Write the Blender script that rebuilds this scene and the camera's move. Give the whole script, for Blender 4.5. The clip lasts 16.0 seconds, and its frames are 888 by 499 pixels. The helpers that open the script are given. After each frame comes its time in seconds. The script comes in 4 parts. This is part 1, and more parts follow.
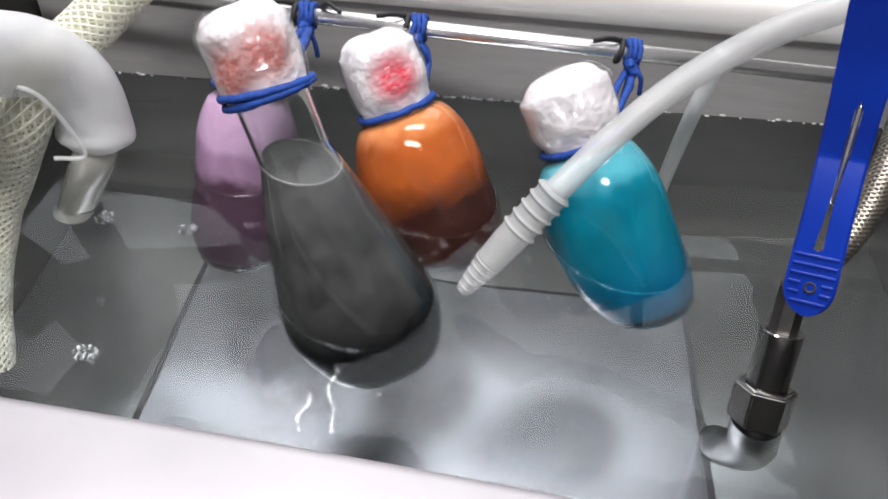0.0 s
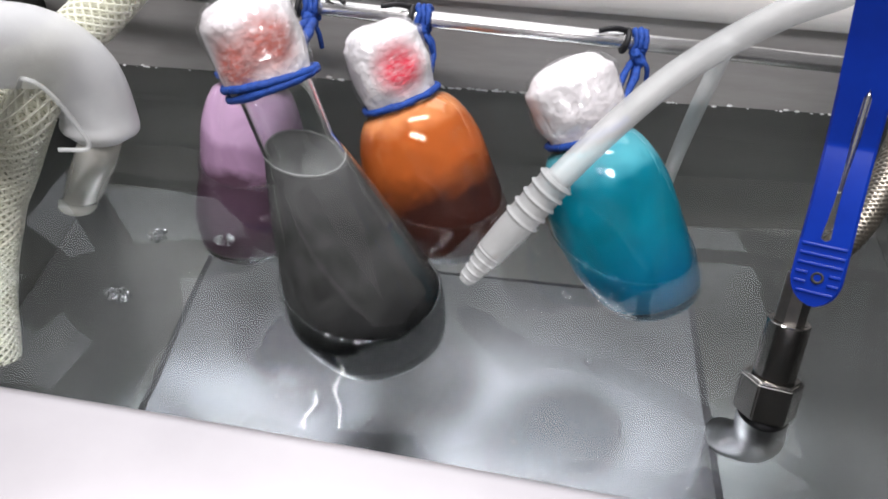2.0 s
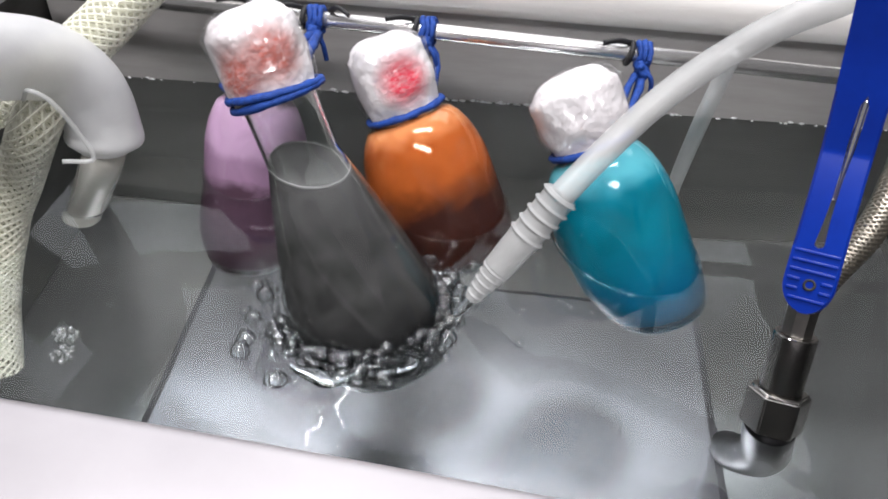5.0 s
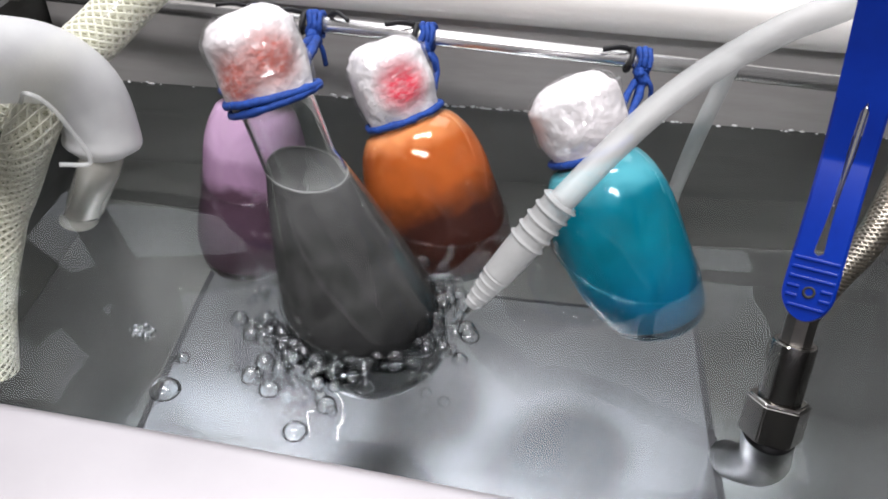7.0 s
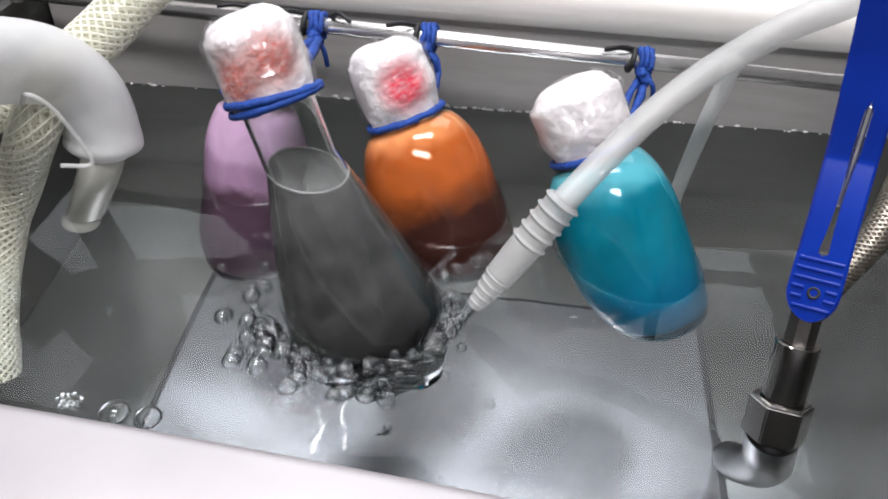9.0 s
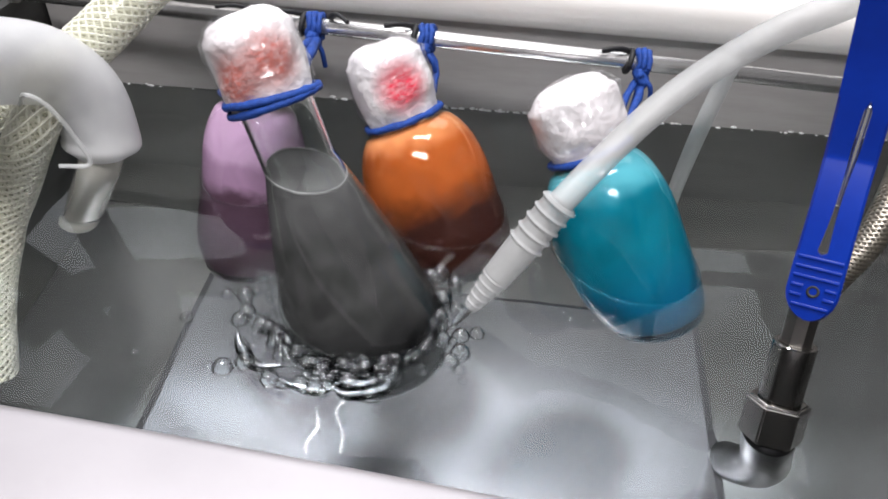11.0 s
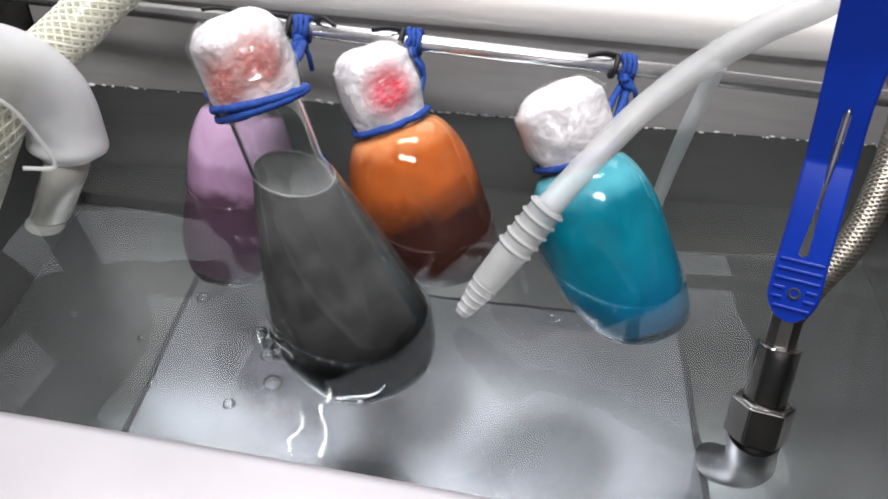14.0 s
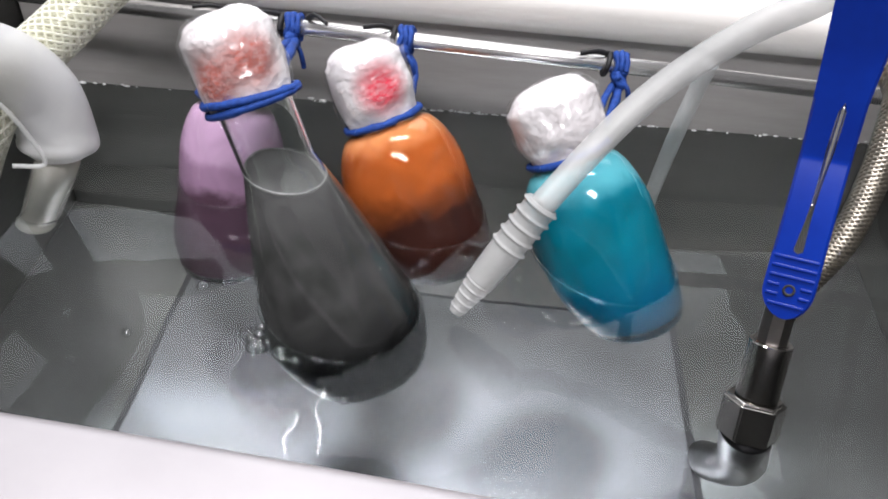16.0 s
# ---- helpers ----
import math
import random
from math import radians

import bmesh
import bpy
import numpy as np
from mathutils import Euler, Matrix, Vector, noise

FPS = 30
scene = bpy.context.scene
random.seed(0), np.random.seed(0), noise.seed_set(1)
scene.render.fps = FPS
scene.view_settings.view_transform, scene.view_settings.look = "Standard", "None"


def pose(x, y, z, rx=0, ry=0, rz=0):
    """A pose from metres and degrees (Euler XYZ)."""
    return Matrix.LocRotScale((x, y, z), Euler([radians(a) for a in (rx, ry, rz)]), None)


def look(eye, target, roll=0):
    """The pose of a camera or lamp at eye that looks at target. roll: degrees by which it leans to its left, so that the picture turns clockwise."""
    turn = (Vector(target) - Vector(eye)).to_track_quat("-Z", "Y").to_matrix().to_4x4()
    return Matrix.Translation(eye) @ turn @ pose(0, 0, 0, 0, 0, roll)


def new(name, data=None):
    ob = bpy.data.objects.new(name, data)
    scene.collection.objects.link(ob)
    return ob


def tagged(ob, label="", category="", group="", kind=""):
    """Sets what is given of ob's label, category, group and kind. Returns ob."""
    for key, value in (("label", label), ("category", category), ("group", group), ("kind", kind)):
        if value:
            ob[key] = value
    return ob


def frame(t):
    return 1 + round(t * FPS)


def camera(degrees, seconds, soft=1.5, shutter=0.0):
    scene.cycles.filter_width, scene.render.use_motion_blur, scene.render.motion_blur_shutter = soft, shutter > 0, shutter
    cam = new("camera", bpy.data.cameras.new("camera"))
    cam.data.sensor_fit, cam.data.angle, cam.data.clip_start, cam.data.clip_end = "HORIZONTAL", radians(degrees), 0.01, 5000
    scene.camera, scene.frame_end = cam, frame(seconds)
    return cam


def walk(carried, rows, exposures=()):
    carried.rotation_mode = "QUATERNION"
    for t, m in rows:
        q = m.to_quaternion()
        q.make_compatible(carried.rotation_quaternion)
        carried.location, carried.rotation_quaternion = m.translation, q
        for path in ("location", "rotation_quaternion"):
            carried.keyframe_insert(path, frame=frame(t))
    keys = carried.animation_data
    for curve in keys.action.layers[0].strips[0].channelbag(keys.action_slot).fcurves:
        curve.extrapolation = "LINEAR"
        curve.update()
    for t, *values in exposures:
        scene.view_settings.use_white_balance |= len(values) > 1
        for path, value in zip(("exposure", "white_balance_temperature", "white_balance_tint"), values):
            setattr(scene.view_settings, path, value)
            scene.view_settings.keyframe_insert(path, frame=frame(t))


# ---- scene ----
EXPO = 0.12
WAVE = 0.0003
WATER_BUMP = 0.00004
cam = camera(60, 16.0, soft=1.8)
PATH = [
    (0.0, pose(0.0000, 0.0000, 0.3000, 48.830, -3.428, 5.653)),
    (0.5, pose(0.0002, 0.0003, 0.2994, 48.719, -3.297, 5.716)),
    (1.0, pose(0.0010, 0.0004, 0.2983, 48.556, -3.166, 5.836)),
    (1.5, pose(0.0012, 0.0003, 0.2977, 48.458, -3.090, 5.902)),
    (2.0, pose(0.0012, 0.0003, 0.2978, 48.374, -3.037, 5.974)),
    (2.5, pose(0.0022, 0.0003, 0.2979, 48.449, -2.874, 6.058)),
    (3.0, pose(0.0028, -0.0000, 0.2976, 48.707, -2.837, 6.133)),
    (3.5, pose(0.0018, -0.0001, 0.2973, 48.884, -2.882, 6.262)),
    (4.0, pose(0.0007, 0.0003, 0.2968, 49.013, -2.847, 6.241)),
    (6.5, pose(0.0020, 0.0020, 0.2967, 49.675, -3.040, 6.162)),
    (7.0, pose(0.0027, 0.0024, 0.2951, 49.785, -3.098, 6.499)),
    (7.5, pose(0.0036, 0.0026, 0.2940, 49.941, -2.968, 6.533)),
    (8.0, pose(0.0046, 0.0027, 0.2934, 50.016, -2.912, 6.630)),
    (8.5, pose(0.0052, 0.0029, 0.2931, 50.049, -2.750, 6.653)),
    (9.0, pose(0.0043, 0.0026, 0.2938, 49.961, -2.831, 6.683)),
    (11.5, pose(0.0023, 0.0020, 0.2944, 50.026, -3.270, 6.295)),
    (12.0, pose(0.0007, 0.0021, 0.2945, 50.091, -3.475, 5.946)),
    (12.5, pose(0.0008, 0.0018, 0.2938, 50.276, -3.378, 5.855)),
    (13.0, pose(0.0006, 0.0017, 0.2934, 50.349, -3.409, 5.664)),
    (13.5, pose(0.0001, 0.0011, 0.2936, 50.296, -3.720, 5.413)),
    (14.0, pose(0.0003, 0.0004, 0.2940, 50.424, -3.882, 5.439)),
    (14.5, pose(0.0003, 0.0007, 0.2944, 50.350, -3.891, 5.070)),
    (15.0, pose(0.0000, 0.0017, 0.2950, 50.267, -4.210, 5.054)),
    (15.5, pose(0.0003, 0.0019, 0.2947, 50.244, -4.054, 4.822)),
    (16.0, pose(0.0021, 0.0008, 0.2928, 50.410, -4.072, 5.131)),
]
walk(cam, PATH, exposures=[(0.0, EXPO, 6290, 11), (16.0, EXPO, 6290, 11)])

# ---- light: a laboratory room with ceiling lamps ----
world = bpy.data.worlds.new("world")
scene.world = world
world.use_nodes = True
world.node_tree.nodes["Background"].inputs[0].default_value = (0.55, 0.6, 0.65, 1)
world.node_tree.nodes["Background"].inputs[1].default_value = 0.15


def area_lamp(name, m, sx, sy, watts, colour=(1, 0.97, 0.95)):
    data = bpy.data.lights.new(name, "AREA")
    data.shape, data.size, data.size_y, data.energy, data.color = "RECTANGLE", sx, sy, watts, colour
    ob = new(name, data)
    ob.matrix_basis = m
    return ob


# a wide pale light panel beyond the bath, and a brighter fitting above it
area_lamp("panel_lamp", look((-0.45, 2.3, 1.66), (-0.45, 2.3, 0)), 3.0, 1.9, 33, (0.96, 0.97, 1))
area_lamp("ceiling_light_lamp", look((-0.2, 0.42, 1.66), (-0.2, 0.42, 0)), 1.0, 0.3, 38, (1, 0.97, 0.97))
area_lamp("ceiling_light_lamp", look((-0.1, -0.75, 1.66), (-0.1, -0.75, 0)), 1.0, 0.3, 43, (1, 0.96, 0.95))


# ---- fitted places ----
AIR = [(-0.0046, 0.2979, 0.0090), (0.0379, 0.3171, 0.0675), (0.0601, 0.3375, 0.0843), (0.0857, 0.3542, 0.1057), (0.1109, 0.3647, 0.1237), (0.1393, 0.3694, 0.1427), (0.1624, 0.3707, 0.1547), (0.1970, 0.3727, 0.1739), (0.2501, 0.3799, 0.1817)]
THIN = [(0.1280, 0.4100, 0.1110), (0.1263, 0.4116, 0.0994), (0.1254, 0.4128, 0.0896), (0.1217, 0.4141, 0.0577), (0.1269, 0.4446, 0.0000), (0.1296, 0.4558, -0.0400)]
ELBOW = [(-0.2513, 0.2598, 0.1286), (-0.2431, 0.2882, 0.1266), (-0.2353, 0.3110, 0.1188), (-0.2249, 0.3317, 0.1065), (-0.2149, 0.3407, 0.0884), (-0.2104, 0.3401, 0.0687), (-0.2107, 0.3372, 0.0531)]
NOZ = [(-0.2108, 0.3386, 0.0551), (-0.2153, 0.3345, 0.0422), (-0.2392, 0.3493, 0.0040), (-0.2455, 0.3478, -0.0120)]
TIE = [(-0.2129, 0.3009, 0.0691), (-0.2006, 0.3081, 0.0675), (-0.2048, 0.3076, 0.0841), (-0.2110, 0.3041, 0.1014), (-0.2181, 0.3008, 0.1085), (-0.2263, 0.3061, 0.1000)]
HOSE_A = [(-0.1894, 0.4540, 0.1315), (-0.2122, 0.4245, 0.1133), (-0.2295, 0.4009, 0.0959), (-0.2428, 0.3806, 0.0849), (-0.2572, 0.3593, 0.0769), (-0.2745, 0.3368, 0.0735), (-0.2868, 0.3146, 0.0783)]
HOSE_B = [(-0.2365, 0.3582, 0.0967), (-0.2302, 0.3308, 0.0888), (-0.2332, 0.3164, 0.0769), (-0.2546, 0.3194, 0.0400), (-0.2693, 0.3118, 0.0080), (-0.2708, 0.2884, -0.0400), (-0.2659, 0.2637, -0.0900)]
PEG = Matrix(((0.9083, 0.0733, -0.4119, 0.1481), (-0.3837, 0.5382, -0.7504, 0.2494), (0.1667, 0.8396, 0.5170, 0.0670), (0, 0, 0, 1)))
RIGHT, UP = Vector((0.9934, 0.0983, 0.0598)), Vector((-0.1096, 0.6507, 0.7514))
TUBE_ROWS = [(0.0, 0, 0, 0.3), (2.55, -0.0012, 0.0008, 1.0), (2.75, -0.0012, -0.0022, 2.0), (4.0, -0.0002, -0.0024, 2.2), (9.0, 0.002, -0.0028, 2.8), (12.3, 0.001, -0.003, 2.8),
             (12.65, 0.0012, -0.0036, 2.8), (12.95, 0.0044, -0.0052, 4.2), (13.5, 0.003, -0.0048, 4.4), (16.0, 0.004, -0.005, 4.4)]
CLIP_ROWS = [(0.0, 0, 0, 0), (2.5, 0, 0, 0), (2.8, -0.0066, 0.0026, -1.9), (4.0, -0.0066, 0.0022, -1.8), (6.5, -0.0066, 0.0026, -1.9), (9.0, -0.0056, 0.0022, -1.7), (11.5, -0.0046, 0.0032, -1.7),
             (14.5, -0.0062, 0.003, -1.7), (16.0, -0.0046, 0.0032, -1.8)]

LEFT_ROWS = [(0.0, 0), (12.6, 0), (13.0, -0.002), (13.5, -0.005), (14.0, -0.0102), (14.5, -0.0156), (15.0, -0.0122), (16.0, -0.0098)]


def TUBE_AT(dx, dy, turn):
    return Matrix.Translation(Vector((-0.004, 0.298, 0.009)) + RIGHT * dx + UP * dy) @ Matrix.Rotation(radians(turn), 4, RIGHT.cross(UP))


def CLIP_AT(dx, dy, turn):
    return Matrix.Translation(RIGHT * dx + UP * dy) @ PEG @ pose(0, 0, 0, 0, 0, turn)


# ---- materials ----
def mat(name, colour, rough=0.5, metal=0.0, second=None, scale=30.0, bump=0.0, bump_scale=120.0, stretch=(1, 1, 1), rough_var=0.0,
        coat=0.0, sss=0.0, sss_radius=(0.01, 0.01, 0.01), alpha=None, transmission=0.0, ior=1.45, contrast=0.5):
    """A principled material whose colour wanders between two tones, with a fine relief."""
    m = bpy.data.materials.new(name)
    m.use_nodes = True
    nt = m.node_tree
    n, l = nt.nodes, nt.links
    b = n["Principled BSDF"]
    b.inputs["Roughness"].default_value, b.inputs["Metallic"].default_value = rough, metal
    b.inputs["IOR"].default_value = ior
    b.inputs["Coat Weight"].default_value = coat
    b.inputs["Coat Roughness"].default_value = 0.08
    b.inputs["Transmission Weight"].default_value = transmission
    b.inputs["Subsurface Weight"].default_value = sss
    b.inputs["Subsurface Radius"].default_value = (1, 1, 1)
    b.inputs["Subsurface Scale"].default_value = sss_radius[0]
    co = n.new("ShaderNodeTexCoord")
    mp = n.new("ShaderNodeMapping")
    mp.inputs["Scale"].default_value = stretch
    l.new(co.outputs["Object"], mp.inputs["Vector"])
    nz = n.new("ShaderNodeTexNoise")
    nz.inputs["Scale"].default_value, nz.inputs["Detail"].default_value, nz.inputs["Roughness"].default_value = scale, 6, 0.6
    l.new(mp.outputs[0], nz.inputs["Vector"])
    cr = n.new("ShaderNodeValToRGB")
    cr.color_ramp.elements[0].position, cr.color_ramp.elements[1].position = 0.5 - contrast / 2 * 0.6, 0.5 + contrast / 2 * 0.6
    cr.color_ramp.elements[0].color = (*colour, 1)
    cr.color_ramp.elements[1].color = (*(second or [min(1, c * 1.25 + 0.01) for c in colour]), 1)
    l.new(nz.outputs["Fac"], cr.inputs[0])
    l.new(cr.outputs[0], b.inputs["Base Color"])
    if rough_var:
        mr = n.new("ShaderNodeMapRange")
        mr.inputs["To Min"].default_value, mr.inputs["To Max"].default_value = max(0.0, rough - rough_var), rough + rough_var
        l.new(nz.outputs["Fac"], mr.inputs["Value"])
        l.new(mr.outputs[0], b.inputs["Roughness"])
    if bump:
        n2 = n.new("ShaderNodeTexNoise")
        n2.inputs["Scale"].default_value, n2.inputs["Detail"].default_value = bump_scale, 4
        l.new(mp.outputs[0], n2.inputs["Vector"])
        bp = n.new("ShaderNodeBump")
        bp.inputs["Strength"].default_value, bp.inputs["Distance"].default_value = 1.0, bump
        l.new(n2.outputs["Fac"], bp.inputs["Height"])
        l.new(bp.outputs[0], b.inputs["Normal"])
    if alpha is not None:
        b.inputs["Alpha"].default_value = alpha
    return m


def clear(name, colour, ior, rough=0.0, bump=0.0, bump_scale=40.0):
    """Clear glass or water."""
    m = bpy.data.materials.new(name)
    m.use_nodes = True
    nt = m.node_tree
    nt.nodes.remove(nt.nodes["Principled BSDF"])
    g = nt.nodes.new("ShaderNodeBsdfGlass")
    g.inputs["Color"].default_value, g.inputs["Roughness"].default_value, g.inputs["IOR"].default_value = (*colour, 1), rough, ior
    nt.links.new(g.outputs[0], nt.nodes["Material Output"].inputs["Surface"])
    if bump:
        co = nt.nodes.new("ShaderNodeTexCoord")
        n2 = nt.nodes.new("ShaderNodeTexNoise")
        n2.inputs["Scale"].default_value, n2.inputs["Detail"].default_value = bump_scale, 3
        bp = nt.nodes.new("ShaderNodeBump")
        bp.inputs["Distance"].default_value = bump
        nt.links.new(co.outputs["Object"], n2.inputs["Vector"])
        nt.links.new(n2.outputs["Fac"], bp.inputs["Height"])
        nt.links.new(bp.outputs[0], g.inputs["Normal"])
    return m


def film_mat(name, gloss, bump, bump_scale):
    """Cling film: mostly see-through, with a crumpled gloss."""
    m = bpy.data.materials.new(name)
    m.use_nodes = True
    nt = m.node_tree
    n, l = nt.nodes, nt.links
    n.remove(n["Principled BSDF"])
    tr, gl, mx = n.new("ShaderNodeBsdfTransparent"), n.new("ShaderNodeBsdfGlossy"), n.new("ShaderNodeMixShader")
    gl.inputs["Roughness"].default_value = 0.26
    co, nz, bp = n.new("ShaderNodeTexCoord"), n.new("ShaderNodeTexVoronoi"), n.new("ShaderNodeBump")
    nz.inputs["Scale"].default_value = bump_scale
    n3 = n.new("ShaderNodeTexNoise")
    n3.inputs["Scale"].default_value = bump_scale * 0.6
    mxv = n.new("ShaderNodeMix")
    mxv.data_type, mxv.blend_type = "RGBA", "ADD"
    mxv.inputs[0].default_value = 0.12
    l.new(co.outputs["Object"], mxv.inputs[6])
    l.new(n3.outputs["Color"], mxv.inputs[7])
    l.new(mxv.outputs[2], nz.inputs["Vector"])
    l.new(co.outputs["Object"], n3.inputs["Vector"])
    bp.inputs["Distance"].default_value = bump
    l.new(nz.outputs["Distance"], bp.inputs["Height"])
    l.new(bp.outputs[0], gl.inputs["Normal"])
    mx.inputs[0].default_value = gloss
    l.new(tr.outputs[0], mx.inputs[1])
    l.new(gl.outputs[0], mx.inputs[2])
    l.new(mx.outputs[0], n["Material Output"].inputs["Surface"])
    return m


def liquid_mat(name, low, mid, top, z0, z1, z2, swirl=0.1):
    """A turbid liquid in layers: dark low down, even, and a pale foamy top, with clouds in it. Heights are along the
    flask.
    """
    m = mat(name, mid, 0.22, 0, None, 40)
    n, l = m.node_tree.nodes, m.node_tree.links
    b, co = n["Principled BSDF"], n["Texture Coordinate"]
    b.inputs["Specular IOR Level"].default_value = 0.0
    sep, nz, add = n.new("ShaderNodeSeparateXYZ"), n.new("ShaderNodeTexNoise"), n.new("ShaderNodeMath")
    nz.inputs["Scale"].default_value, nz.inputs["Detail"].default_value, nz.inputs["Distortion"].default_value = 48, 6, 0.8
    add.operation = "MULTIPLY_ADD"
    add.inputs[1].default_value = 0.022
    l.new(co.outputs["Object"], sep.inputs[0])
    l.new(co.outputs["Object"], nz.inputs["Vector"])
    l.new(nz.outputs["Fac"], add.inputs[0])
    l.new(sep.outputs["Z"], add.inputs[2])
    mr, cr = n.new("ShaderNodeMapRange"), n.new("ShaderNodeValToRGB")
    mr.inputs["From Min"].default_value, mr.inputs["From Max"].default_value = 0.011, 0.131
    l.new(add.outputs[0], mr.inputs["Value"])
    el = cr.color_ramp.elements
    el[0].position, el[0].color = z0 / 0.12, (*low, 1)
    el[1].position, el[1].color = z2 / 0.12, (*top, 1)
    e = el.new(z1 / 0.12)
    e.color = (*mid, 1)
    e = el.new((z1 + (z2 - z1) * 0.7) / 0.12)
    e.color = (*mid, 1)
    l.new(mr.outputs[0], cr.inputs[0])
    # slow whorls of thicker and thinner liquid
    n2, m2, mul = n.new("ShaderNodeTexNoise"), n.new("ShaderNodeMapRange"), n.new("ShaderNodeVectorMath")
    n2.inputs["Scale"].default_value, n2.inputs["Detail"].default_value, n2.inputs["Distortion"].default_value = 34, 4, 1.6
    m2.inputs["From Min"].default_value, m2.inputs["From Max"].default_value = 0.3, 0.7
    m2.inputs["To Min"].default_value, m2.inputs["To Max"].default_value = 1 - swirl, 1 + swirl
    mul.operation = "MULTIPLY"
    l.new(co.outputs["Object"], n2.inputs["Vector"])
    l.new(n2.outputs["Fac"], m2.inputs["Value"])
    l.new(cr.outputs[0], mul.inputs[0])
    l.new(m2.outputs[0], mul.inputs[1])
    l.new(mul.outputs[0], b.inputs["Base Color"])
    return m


def cotton_mat(name, patches, red):
    """White cotton, dyed red round some places (centre, size)."""
    m = mat(name, (0.68, 0.655, 0.66), 0.8, 0, (0.52, 0.485, 0.49), 60, 0.0016, 200, coat=0.1)
    n, l = m.node_tree.nodes, m.node_tree.links
    b, co = n["Principled BSDF"], n["Texture Coordinate"]
    base = n["Color Ramp"].outputs[0]
    nz = n.new("ShaderNodeTexNoise")
    nz.inputs["Scale"].default_value, nz.inputs["Detail"].default_value, nz.inputs["Roughness"].default_value = 170, 8, 0.75
    mp = n.new("ShaderNodeMapping")
    mp.inputs["Scale"].default_value = (1, 1, 2.2)
    l.new(co.outputs["Object"], mp.inputs["Vector"])
    l.new(mp.outputs[0], nz.inputs["Vector"])
    for centre, size in patches:
        d, f, mx = n.new("ShaderNodeVectorMath"), n.new("ShaderNodeMath"), n.new("ShaderNodeMix")
        d.operation = "DISTANCE"
        d.inputs[1].default_value = centre
        l.new(co.outputs["Object"], d.inputs[0])
        r = n.new("ShaderNodeMapRange")
        r.inputs["From Min"].default_value, r.inputs["From Max"].default_value = size * 0.45, size * 1.25
        r.inputs["To Min"].default_value, r.inputs["To Max"].default_value = 1.0, 0.0
        l.new(d.outputs["Value"], r.inputs["Value"])
        k = n.new("ShaderNodeMapRange")
        k.inputs["From Min"].default_value, k.inputs["From Max"].default_value = 0.36, 0.56
        k.inputs["To Min"].default_value = 0.6
        l.new(nz.outputs["Fac"], k.inputs["Value"])
        f.operation = "MULTIPLY"
        l.new(r.outputs[0], f.inputs[0])
        l.new(k.outputs[0], f.inputs[1])
        mx.data_type = "RGBA"
        l.new(f.outputs[0], mx.inputs[0])
        l.new(base, mx.inputs[6])
        mx.inputs[7].default_value = (*red, 1)
        base = mx.outputs[2]
    l.new(base, b.inputs["Base Color"])
    return m


def glow(name, colour, strength):
    m = bpy.data.materials.new(name)
    m.use_nodes = True
    b = m.node_tree.nodes["Principled BSDF"]
    b.inputs["Base Color"].default_value = (*colour, 1)
    b.inputs["Emission Color"].default_value, b.inputs["Emission Strength"].default_value = (*colour, 1), strength
    return m


# wall steel with the dimness under water darkened into its colour
STEEL_WALL_SHADED = mat("brushed_steel_wall_shaded", (0.085, 0.085, 0.081), 0.5, 0.9, (0.11, 0.11, 0.105), 18, 0.00003, 160, (1, 1, 8), 0.08)
# lighter copy of the wall steel, for its brighter look above water
STEEL_WALL_LIT = mat("brushed_steel_wall_lit", (0.31, 0.297, 0.285), 0.5, 0.3, (0.35, 0.337, 0.325), 22, 0.00004, 160, (1, 1, 6), 0.06)
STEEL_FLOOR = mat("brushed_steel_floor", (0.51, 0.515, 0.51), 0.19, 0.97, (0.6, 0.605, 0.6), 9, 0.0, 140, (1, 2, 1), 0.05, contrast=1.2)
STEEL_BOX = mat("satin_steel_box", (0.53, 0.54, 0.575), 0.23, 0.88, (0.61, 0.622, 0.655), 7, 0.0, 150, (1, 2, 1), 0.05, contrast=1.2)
STEEL_RIM = mat("polished_steel_rim", (0.35, 0.332, 0.342), 0.4, 0.45, (0.385, 0.366, 0.376), 12, 0.00005, 120, (1, 1, 1), 0.05)
STEEL_ROD = mat("polished_steel_rod", (0.68, 0.67, 0.66), 0.26, 0.9, (0.76, 0.75, 0.74), 40, 0.00003, 200, (0.2, 1, 1), 0.04)
STEEL_FIT = mat("turned_steel", (0.36, 0.35, 0.335), 0.18, 1.0, (0.45, 0.43, 0.41), 60, 0.00004, 300, (1, 1, 1), 0.08)
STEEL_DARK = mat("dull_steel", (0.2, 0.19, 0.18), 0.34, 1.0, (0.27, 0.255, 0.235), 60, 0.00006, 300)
# elbow and its collar, far darker than the other fittings
STEEL_BLACK = mat("near_black_steel_elbow", (0.03, 0.03, 0.032), 0.3, 0.9, (0.055, 0.055, 0.057), 70, 0.00006, 200)
BRAID_STEEL = mat("braided_steel_wire", (0.27, 0.25, 0.21), 0.38, 1.0, (0.36, 0.33, 0.28), 90)
DARK_SEAM = mat("dark_rubber_seam", (0.02, 0.02, 0.022), 0.6, 0, (0.035, 0.035, 0.04), 60)
WATER = clear("water", (0.83, 0.855, 0.855), 1.33, 0.0, WATER_BUMP, 26.0)
RIPPLE = clear("ripple_water", (0.97, 0.98, 0.98), 1.33)
GLASS = clear("flask_glass", (0.97, 0.985, 0.98), 1.47)
GLASS_WET = clear("flask_glass_under_water", (0.97, 0.985, 0.98), 1.22)
FILM = film_mat("cling_film", 0.2, 0.0026, 46)
